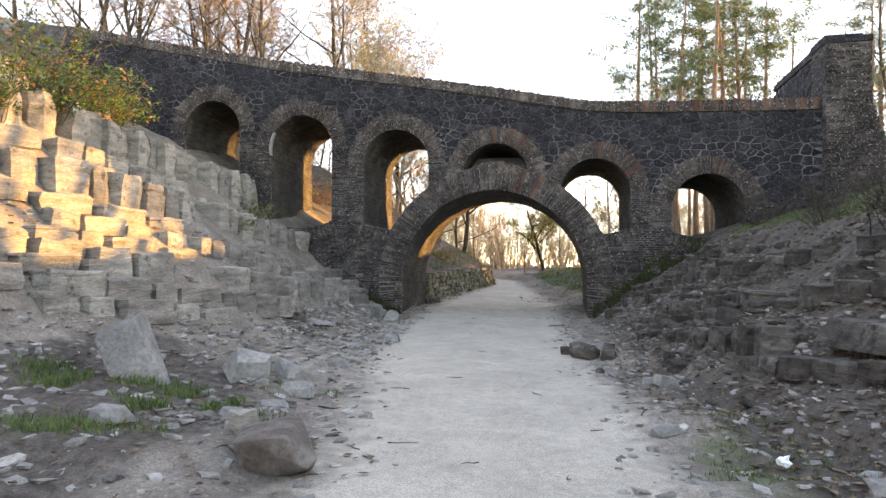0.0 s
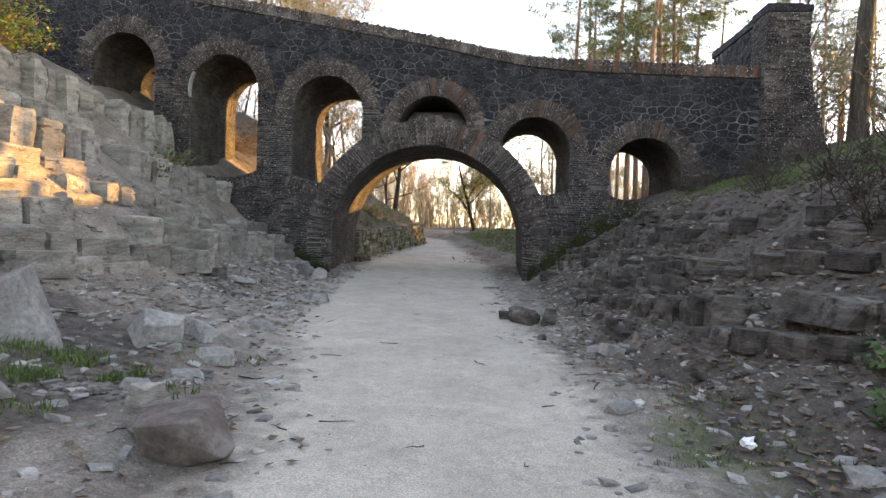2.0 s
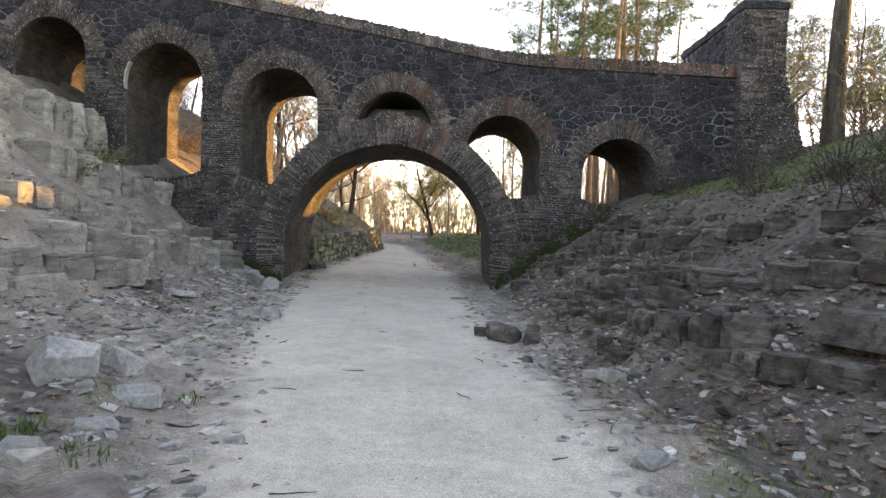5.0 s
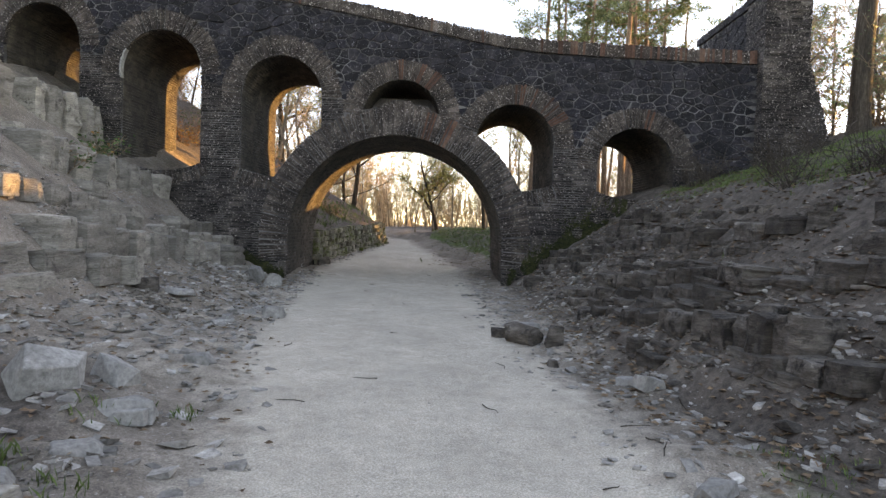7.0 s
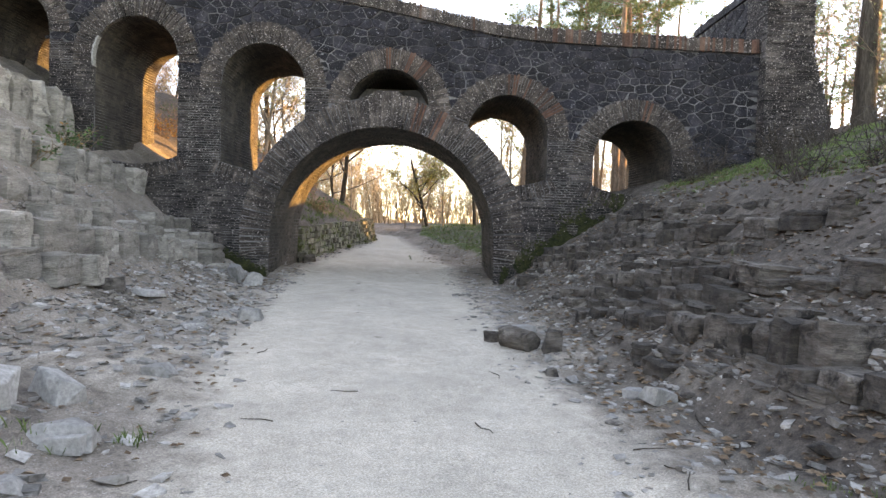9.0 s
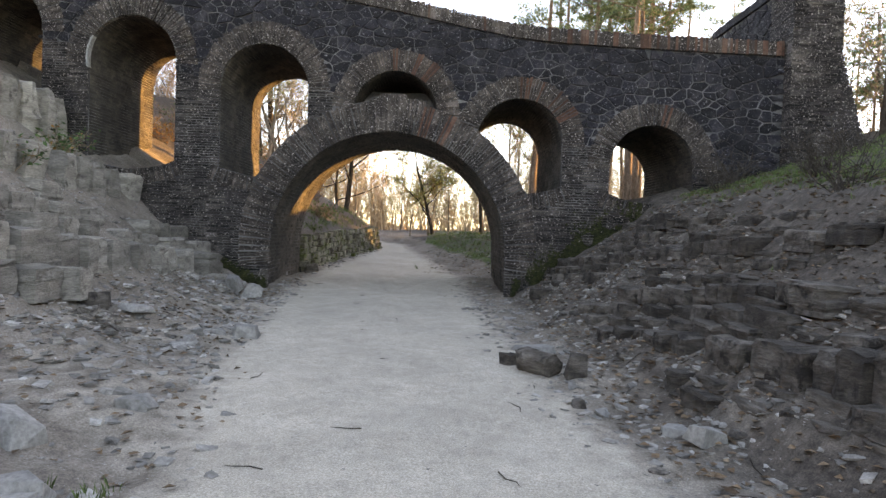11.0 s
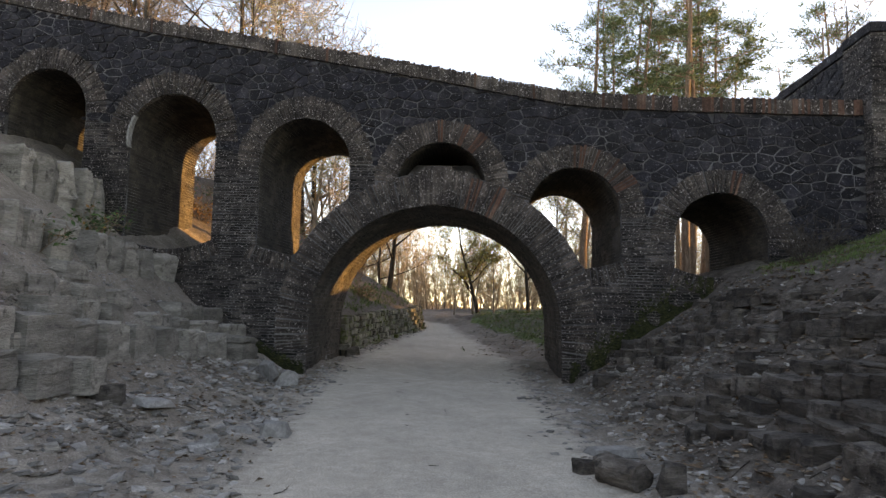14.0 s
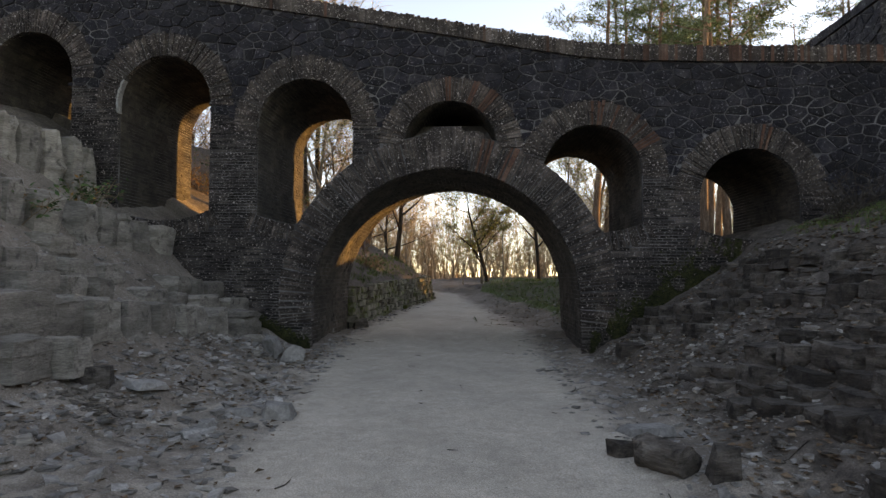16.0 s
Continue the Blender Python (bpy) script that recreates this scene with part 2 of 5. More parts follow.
def grass_amount(x, y):
    g, bank = profile(x, y)
    if y > 2.6:
        if x > 0:
            return smooth_step(0.1, 0.25, bank)
        return 0.75 * smooth_step(0.9, 1.1, bank) * (1 - smooth_step(1.5, 2.1, bank))
    if x > 0:
        return smooth_step(2.15, 2.7, bank) * (0.85 if y > -8 else 0.5) + 0.55 * (1 - smooth_step(0.3, 1.3, math.hypot((x - 3.9) * 1.2, (y + 13) * 0.6)))
    patch = max(1 - smooth_step(0.1, r1, math.hypot(x - x1, y - y1)) for x1, y1, r1 in ((-2.1, -12.2, 0.5), (-2.55, -12.4, 0.4), (-3.4, -12.7, 0.6), (-2.05, -13.0, 0.4), (-1.95, -14.4, 0.6), (-1.3, -12.7, 0.3)))
    return patch * 0.9


def litter_amount(x, y):
    g, bank = profile(x, y)
    if y > 3:
        return smooth_step(0.1, 0.4, bank) * (0.95 if x < 0 else 0.55)
    if x > 0:
        return max(0.75 * smooth_step(0.1, 0.7, bank), (0.9 - 0.25 * smooth_step(-11.5, -9.5, y)) * smooth_step(0.35, 1.2, x - lerp_table(PATH_R, y)))
    return max(0.35 * smooth_step(3.5, 5.0, bank), 0.75 * (1 - smooth_step(-11.0, -9.0, y)) * smooth_step(0.5, 1.3, lerp_table(PATH_L, y) - x) * (1 - smooth_step(0.3, 0.8, bank)))


M_GROUND = ground_material()
ground = mesh_object("ground", gv, gf, M_GROUND, smooth=True)
tagged(ground, "stony quarry ground with pale trodden dust path and steep banks", "ground", kind="structure")
for key, fn in (("dust", lambda x, y: max(0.38 if -10.5 < y < 0 and lerp_table(FOOT_L, y) - 0.2 < x < 0 else 0.0, min(smooth_step(-0.8 if y < -10 else -1.1, 1.05, x - lerp_table(PATH_L, y)), smooth_step(-1.0, 0.75, lerp_table(PATH_R, y) - x)))), ("grass", grass_amount), ("litter", litter_amount)):
    layer = ground.data.attributes.new(key, "FLOAT", "POINT")
    layer.data.foreach_set("value", [fn(x, y) for x, y, z in gv])


# ---- the bridge ----
DEPTH, SKEW = 3.5, -0.1
ARCHES = [(-9.07, 0.96, 5.73, 4.3), (-6.05, 1.01, 5.09, 2.82), (-3.03, 1.01, 4.54, 2.74), (-0.03, 0.97, 4.06, 0.0), (2.80, 0.97, 3.54, 2.56), (5.80, 0.95, 3.06, 2.44)]  # centre, radius, springing, sill ends
MAIN_X, MAIN_Z, MAIN_R, MAIN_OUT, RING = -0.12, 0.97, 2.69, 3.40, 0.5
COPE = [(-18, 10.2), (-13, 9.15), (-9.65, 8.42), (-6.9, 7.85), (-3.5, 7.27), (0, 6.65), (1.5, 6.35), (2.6, 6.16), (3.5, 6.08), (5, 6.02), (7.4, 5.96), (9.0, 5.94)]
COPE_H = 0.3


def outer(x):
    return MAIN_Z + math.sqrt(max(0.0, MAIN_OUT ** 2 - (x - MAIN_X) ** 2)) if abs(x - MAIN_X) < MAIN_OUT else -9.0


def sill(i, x):
    cx, r, zs, z0 = ARCHES[i]
    if i == 3:
        return outer(x)
    low = z0 - 0.2 * (1 - min(1.0, ((x - cx) / r) ** 2))
    return max(low, outer(x)) if i in (2, 4) else low


def arc(cx, cz, r, a0, a1, n):
    return [(cx + r * math.cos(radians(a0 + (a1 - a0) * i / n)), cz + r * math.sin(radians(a0 + (a1 - a0) * i / n))) for i in range(n + 1)]


def hole(i):
    cx, r, zs, z0 = ARCHES[i]
    if i == 3:
        half = 0.955
        top = [p for p in arc(cx, zs, r, 0, 180, 40) if p[1] > outer(p[0]) + 0.01]
        base = [(x, outer(x)) for x in np.linspace(cx - half, cx + half, 14)]
        return top + base[:]
    lo = [(x, sill(i, x)) for x in np.linspace(cx - r, cx + r, 22)]
    return [p for p in arc(cx, zs, r, 0, 180, 36) if p[1] > sill(i, p[0]) + 0.01] + lo


def main_edge():
    return [(MAIN_X - MAIN_R - 0.08, -1.2), (MAIN_X - MAIN_R, 0.9)] + arc(MAIN_X, MAIN_Z, MAIN_R, 180, 0, 60) + [(MAIN_X + MAIN_R, 0.9), (MAIN_X + MAIN_R + 0.06, -1.2)]


def is_open(x, z):
    if abs(x - MAIN_X) < MAIN_R and z < MAIN_Z + math.sqrt(MAIN_R ** 2 - (x - MAIN_X) ** 2):
        return True
    for i, (cx, r, zs, z0) in enumerate(ARCHES):
        if abs(x - cx) < r and sill(i, x) < z < zs + math.sqrt(r * r - (x - cx) ** 2):
            return True
    return False


def in_ring(x, z):
    d = math.hypot(x - MAIN_X, z - MAIN_Z)
    if MAIN_R <= d < MAIN_OUT and z > 0.55:
        return True
    for i, (cx, r, zs, z0) in enumerate(ARCHES):
        d = math.hypot(x - cx, z - zs)
        if r <= d < r + RING - 0.025 and z > zs - 0.05 and z > outer(x):
            return True
        if i not in (0, 3) and abs(x - cx) < r + 0.12 and sill(i, x) - 0.36 < z <= sill(i, x) and z > outer(x):
            return True
    return False


BRICK_TOP = [(-12, 5.4), (-9, 5.6), (-7.6, 5.45), (-4.5, 4.75), (-1.5, 4.5), (1.4, 4.2), (4.3, 3.5), (6.7, 3.25), (7.45, 3.2), (7.55, -2)]


def kind_at(x, z):
    if z > lerp_table(COPE, x) - COPE_H or is_open(x, z):
        return "open"
    if in_ring(x, z):
        return "ring"
    return "brick" if z < lerp_table(BRICK_TOP, x) and -10.8 < x else "stone"


bridge = new("footbridge")
tagged(bridge, "dark weathered stone and brick footbridge with seven arches", "bridge")


def solid_between(loops, y0, y1, skew=0.0):
    """A slab with holes: the loops filled at the front and the back, and joined by side faces."""
    bm = bmesh.new()
    edges = []
    for loop in loops:
        vs = [bm.verts.new((x, y0, z)) for x, z in loop]
        edges += [bm.edges.new((vs[k], vs[(k + 1) % len(vs)])) for k in range(len(vs))]
    bmesh.ops.triangle_fill(bm, use_beauty=True, use_dissolve=False, edges=edges)
    front = list(bm.faces)
    ext = bmesh.ops.extrude_face_region(bm, geom=front, use_keep_orig=True)
    bmesh.ops.translate(bm, vec=(skew, y1 - y0, 0), verts=[e for e in ext["geom"] if isinstance(e, bmesh.types.BMVert)])
    bmesh.ops.recalc_face_normals(bm, faces=bm.faces)
    return bm


DECK = 0.95
outline = [(-18, 2.0), (-3.6, -1.2)] + main_edge() + [(9.0, -1.2)] + [(x, z - DECK) for x, z in reversed(COPE)]
part("core", solid_between([outline] + [hole(i) for i in range(6)], 0.010, DEPTH, SKEW), M_MORTAR, bridge, "lime mortar core behind the stones")
band = [(x, z - DECK) for x, z in COPE] + [(x, z - COPE_H) for x, z in reversed(COPE)]
for y0, y1 in ((0.010, 0.42), (DEPTH - 0.4, DEPTH)):
    part("parapet", solid_between([band], y0, y1), M_MORTAR, bridge, "rubble parapet with lime mortar")

# added block: shuts the sky out so the crown opening stays dark
bm = bmesh.new()
bmesh.ops.create_cube(bm, size=1, matrix=Matrix.LocRotScale((-0.03 + SKEW * 0.65, 2.25, 4.42), None, (1.86, 2.2, 0.72)))
part("crown_fill", bm, M_MORTAR, bridge, "block added in the crown opening to hide the sky")


# ---- stones and bricks of the bridge ----
def boxes_mesh(name, boxes, mat, parent, jitter=0.0, rng=None):
    """Many eight-cornered pieces as one mesh; each box is eight corners, bottom four then top four."""
    v, f = [], []
    for c in boxes:
        o = len(v)
        v += [(p[0] + rng.uniform(-jitter, jitter), p[1] + rng.uniform(-jitter, jitter), p[2] + rng.uniform(-jitter, jitter)) for p in c] if jitter else c
        f += [(o, o + 3, o + 2, o + 1), (o + 4, o + 5, o + 6, o + 7), (o, o + 1, o + 5, o + 4), (o + 1, o + 2, o + 6, o + 5), (o + 2, o + 3, o + 7, o + 6), (o + 3, o, o + 4, o + 7)]
    return mesh_object(name, v, f, mat, parent)


def cuboid(x0, x1, y0, y1, z0, z1):
    return [(x0, y0, z0), (x1, y0, z0), (x1, y1, z0), (x0, y1, z0), (x0, y0, z1), (x1, y0, z1), (x1, y1, z1), (x0, y1, z1)]


rng = random.Random(5)


def thin_courses():
    boxes, z = [], -0.25
    while z < 6.2:
        h = rng.uniform(0.05, 0.066)
        zc = z + h / 2
        x, run = -10.8, None
        while x < 7.52:
            k = kind_at(x, zc)
            if k == "brick" and run is None:
                run = x
            if (k != "brick" or x > 7.49) and run is not None:
                a = run - 0.008
                while a < x - 0.03:
                    b = min(x, a + rng.uniform(0.16, 0.36))
                    if x - b < 0.07:
                        b = x
                    boxes.append(cuboid(a + 0.005, b - 0.008, -rng.uniform(-0.004, 0.026), 0.06, z + 0.008, z + h - 0.006))
                    a = b
                run = None
            x += 0.025
        z += h
    return boxes


tagged(boxes_mesh("brickwork", thin_courses(), M_BRICK, bridge, 0.004, rng), "thin weathered brown bricks in level courses", kind="stuff")


def wedge(r0, r1, width, y0, y1, taper):
    """One thin radial brick, broken once or twice along its length; lies along +x, shared by a ring of objects."""
    v, f = [], []
    cuts = sorted([r0, r1] + [r0 + (r1 - r0) * rng.uniform(0.2, 0.8) for _ in range(rng.choice((1, 1, 2)))])
    for p, q in zip(cuts, cuts[1:]):
        p, q = p + 0.005, q - 0.005
        front, c, o = y0 + rng.uniform(-0.014, 0.012), 0.004, len(v)
        tp, tq = 1 + (taper - 1) * (p - r0) / (r1 - r0), 1 + (taper - 1) * (q - r0) / (r1 - r0)
        lo, hi = -width * rng.uniform(0.36, 0.44), width * rng.uniform(0.36, 0.44)
        flat = [(p, lo * tp), (p, hi * tp), (q, hi * tq), (q, lo * tq)]
        near = [(p + c, lo * tp + c), (p + c, hi * tp - c), (q - c, hi * tq - c), (q - c, lo * tq + c)]
        v += [(a, front + c, b) for a, b in flat] + [(a, front, b) for a, b in near] + [(a, y1, b) for a, b in flat]
        f += [(o + 4, o + 5, o + 6, o + 7)]
        f += [(o + k, o + (k + 1) % 4, o + 4 + (k + 1) % 4, o + 4 + k) for k in range(4)]
        f += [(o + (k + 1) % 4, o + k, o + 8 + k, o + 8 + (k + 1) % 4) for k in range(4)]
    me = bpy.data.meshes.new("voussoir")
    me.from_pydata(v, [], f)
    me.update()
    return me


def ring(cx, cz, r0, r1, a0, a1, pitch, red=None, keep=None):
    holder = new("arch_ring")
    holder.parent = bridge
    n = max(3, round(radians(abs(a1 - a0)) * r0 / pitch))
    kinds = []
    for mat in (M_VOUSS, M_RED):
        for _ in range(12):
            me = wedge(r0 - rng.uniform(0.0, 0.014), r1 + rng.uniform(-0.03, 0.015), radians(abs(a1 - a0)) * r0 / n, -rng.uniform(0.01, 0.04), 0.1, r1 / r0)
            me.materials.append(mat)
            kinds.append(me)
    for i in range(n):
        a = a0 + (a1 - a0) * (i + 0.5) / n
        px, pz = cx + 0.5 * (r0 + r1) * math.cos(radians(a)), cz + 0.5 * (r0 + r1) * math.sin(radians(a))
        if keep and not keep(px, pz):
            continue
        is_red = red and red[0] < a < red[1] and rng.random() < 0.5
        ob = new("voussoir", kinds[(12 if is_red else 0) + rng.randrange(12)])
        ob.parent = holder
        ob.matrix_basis = Matrix.Translation((cx, 0, cz)) @ Matrix.Rotation(-radians(a + rng.uniform(-0.3, 0.3)), 4, "Y")
    return holder


ring(MAIN_X, MAIN_Z, MAIN_R, MAIN_OUT, -8, 188, 0.054, (62, 78))
for i, (cx, r, zs, z0) in enumerate(ARCHES):
    ring(cx, zs, r, r + RING, -3, 183, 0.05, {3: (40, 95), 4: (25, 92), 5: (70, 85)}.get(i), lambda x, z: z > outer(x) - 0.02)
    if i not in (0, 3):
        rad = (r * r + 0.2 * 0.2) / (2 * 0.2)
        half = math.degrees(math.asin(min(1, (r + 0.1) / rad)))
        # a flat arch turned upside down: bricks stand below the opening
        ring(cx, z0 - 0.2 + rad, rad, rad + 0.36, 270 - half, 270 + half, 0.066, None, lambda x, z: z > outer(x) - 0.05)
streak = []
for k in range(9):
    a0, a1 = radians(150 + k * 4.6), radians(150 + (k + 1) * 4.6)
    w0, w1 = 0.004 + 0.035 * abs(math.sin(k * 1.7)), 0.004 + 0.035 * abs(math.sin(k * 1.7 + 1.7))
    cx, r, zs, z0 = ARCHES[1]
    streak.append([(cx + (r - 0.01) * math.cos(a0), -0.052, zs + (r - 0.01) * math.sin(a0)), (cx + (r + w0) * math.cos(a0), -0.052, zs + (r + w0) * math.sin(a0)), (cx + (r + w0) * math.cos(a0), 0.0, zs + (r + w0) * math.sin(a0)), (cx + (r - 0.01) * math.cos(a0), 0.1, zs + (r - 0.01) * math.sin(a0)),
                   (cx + (r - 0.01) * math.cos(a1), -0.052, zs + (r - 0.01) * math.sin(a1)), (cx + (r + w1) * math.cos(a1), -0.052, zs + (r + w1) * math.sin(a1)), (cx + (r + w1) * math.cos(a1), 0.0, zs + (r + w1) * math.sin(a1)), (cx + (r - 0.01) * math.cos(a1), 0.1, zs + (r - 0.01) * math.sin(a1))])
M_LIME = material("lime_crust", [(0.14, 0.14, 0.135), (0.34, 0.34, 0.33)], 14, 0.9, 0.3, 40)
for piece in streak:
    boxes_mesh("lime_crust", [piece], M_LIME, bridge, 0.006, rng)["label"] = "white lime crust on the arch edge"
key = new("keystone")
key.parent = bridge
for k in range(12):
    x0 = -0.43 + k * 0.058
    top = 4.50 if 1 <= k <= 10 else 4.43
    boxes_mesh("voussoir", [cuboid(x0 + 0.003, x0 + 0.055, -0.05 - 0.004 * (k % 3), 0.4, 3.68, top)], M_VOUSS, key)
for k, x0 in enumerate((-0.62, -0.52, 0.28, 0.38, 0.48, 0.58)):
    boxes_mesh("voussoir", [cuboid(x0, x0 + 0.09, -0.03, 0.4, 4.0, 4.40 if abs(x0) < 0.55 else 4.36)], M_VOUSS, key)


def cell(seed, others):
    """The part of the plane nearer to seed than to the others."""
    poly = [(seed[0] - 0.7, seed[1] - 0.5), (seed[0] + 0.7, seed[1] - 0.5), (seed[0] + 0.7, seed[1] + 0.5), (seed[0] - 0.7, seed[1] + 0.5)]
    for o in others:
        nx, nz = o[0] - seed[0], (o[1] - seed[1])
        c = (nx * (o[0] + seed[0]) + nz * (o[1] + seed[1])) / 2
        out = []
        for p, q in zip(poly, poly[1:] + poly[:1]):
            dp, dq = nx * p[0] + nz * p[1] - c, nx * q[0] + nz * q[1] - c
            if dp <= 0:
                out.append(p)
            if dp * dq < 0:
                t = dp / (dp - dq)
                out.append((p[0] + t * (q[0] - p[0]), p[1] + t * (q[1] - p[1])))
        poly = out
        if len(poly) < 3:
            return []
    return poly


def rubble(x0, x1, z0, z1, test, dx=0.4, dz=0.19, squash=1.45):
    """Irregular stones that fill where test(x, z) holds, as lists of corners."""
    nx, nz = int((x1 - x0) / dx), int((z1 - z0) / dz)
    seeds = {(i, j): (x0 + (i + 0.5 * (j % 2) + rng.uniform(0.05, 0.95)) * dx / squash, z0 + (j + rng.uniform(0.15, 0.85)) * dz) for i in range(int(nx * squash) + 1) for j in range(nz + 1)}
    seeds = {k: s for k, s in seeds.items() if rng.random() > 0.14}
    stones = []
    for (i, j), s in seeds.items():
        poly = cell((s[0], s[1] * 1.5), [(seeds[(i + a, j + b)][0], seeds[(i + a, j + b)][1] * 1.5) for a in (-3, -2, -1, 0, 1, 2, 3) for b in (-2, -1, 0, 1, 2) if (a or b) and (i + a, j + b) in seeds])
        if len(poly) < 3:
            continue
        poly = [(px, pz / 1.5) for px, pz in poly]
        mx, mz = sum(p[0] for p in poly) / len(poly), sum(p[1] for p in poly) / len(poly)
        if not test(mx, mz):
            inside = [p for p in [s] + [(mx + (px - mx) * k, mz + (pz - mz) * k) for px, pz in poly for k in (0.6, 0.9)] if test(*p)]
            if not inside:
                continue
            mx, mz = sum(p[0] for p in inside) / len(inside), sum(p[1] for p in inside) / len(inside)
            if not test(mx, mz):
                mx, mz = inside[0]
        done = []
        for px, pz in poly:
            d = math.hypot(px - mx, pz - mz)
            f = max(0.2, 1 - rng.uniform(0.008, 0.019) / max(d, 0.02))
            for _ in range(14):
                if test(mx + (px - mx) * f, mz + (pz - mz) * f):
                    break
                f *= 0.91
            done.append((mx + (px - mx) * f, mz + (pz - mz) * f))
        stones.append((mx, mz, done))
    return stones


def stone_mesh(corners, place, front, v, f):
    """Adds one stone with a rounded edge and a slightly hollow or proud face."""
    n, o = len(corners), len(v)
    mx, mz = sum(p[0] for p in corners) / n, sum(p[1] for p in corners) / n
    for depth, shrink in ((0.05, 1.0), (-front + 0.012, 1.0), (-front, 0.9)):
        v += [place(mx + (x - mx) * shrink, depth + rng.uniform(-0.004, 0.004), mz + (z - mz) * shrink) for x, z in corners]
    v.append(place(mx, -front - rng.uniform(-0.006, 0.014), mz))
    for a in range(2):
        f += [(o + a * n + k, o + a * n + (k + 1) % n, o + (a + 1) * n + (k + 1) % n, o + (a + 1) * n + k) for k in range(n)]
    f += [(o + 2 * n + k, o + 2 * n + (k + 1) % n, o + 3 * n) for k in range(n)]


stones = rubble(-14.0, 8.7, 1.4, 9.4, lambda x, z: kind_at(x, z) == "stone" and x < 8.66 and z < lerp_table(COPE, x) - COPE_H - 0.01)
stones.sort(key=lambda s: abs(s[0] - 1.5) + 0.7 * abs(s[1] - 5))
for mx, mz, c in stones[:300]:
    v, f = [], []
    stone_mesh(c, lambda x, y, z: (x, y, z), rng.uniform(0.0, 0.03), v, f)
    mesh_object("stone", v, f, M_STONE, bridge)
v, f = [], []
for mx, mz, c in stones[300:]:
    stone_mesh(c, lambda x, y, z: (x, y, z), rng.uniform(0.0, 0.03), v, f)
tagged(mesh_object("rubble_rest", v, f, M_STONE_J, bridge), "dark blue-grey rubble stones", kind="stuff")

# bricks laid on edge along the parapet
coping = new("coping")
coping.parent = bridge
cope_meshes = []
for mat in (M_VOUSS, M_RED):
    for k in range(4):
        me = bpy.data.meshes.new("coping_brick")
        hh = COPE_H + rng.uniform(-0.012, 0.03)
        c = cuboid(0.003, 0.0578, -0.05 - rng.uniform(0, 0.02), 0.47, 0, hh)
        me.from_pydata(c, [], [(0, 3, 2, 1), (4, 5, 6, 7), (0, 1, 5, 4), (1, 2, 6, 5), (2, 3, 7, 6), (3, 0, 4, 7)])
        me.materials.append(mat)
        cope_meshes.append(me)
strip = [(x, z - COPE_H) for x, z in COPE] + [(x, z - 0.03) for x, z in reversed(COPE)]
part("coping_bed", solid_between([strip], 0.0, 0.44), M_MORTAR, coping)
x = -14.5
while x < 8.6:
    red_share = 0.4 if x > 3.3 else (0.12 if x > 0 else 0.03)
    ob = new("coping_brick", cope_meshes[(4 if rng.random() < red_share else 0) + rng.randrange(4)])
    ob.parent = coping
    ob.matrix_basis = Matrix.Translation((x, 0, lerp_table(COPE, x) - COPE_H + rng.uniform(-0.01, 0.004))) @ Matrix.Rotation(rng.uniform(-0.02, 0.02), 4, "Y")
    x += 0.0605
boxes_mesh("rear_coping", [[(a, DEPTH - 0.45, lerp_table(COPE, a) - COPE_H), (a + 0.5, DEPTH - 0.45, lerp_table(COPE, a + 0.5) - COPE_H), (a + 0.5, DEPTH + 0.05, lerp_table(COPE, a + 0.5) - COPE_H), (a, DEPTH + 0.05, lerp_table(COPE, a) - COPE_H), (a, DEPTH - 0.45, lerp_table(COPE, a)), (a + 0.5, DEPTH - 0.45, lerp_table(COPE, a + 0.5)), (a + 0.5, DEPTH + 0.05, lerp_table(COPE, a + 0.5)), (a, DEPTH + 0.05, lerp_table(COPE, a))] for a in np.arange(-17.5, 8.3, 0.5).tolist()], M_BRICK, coping)


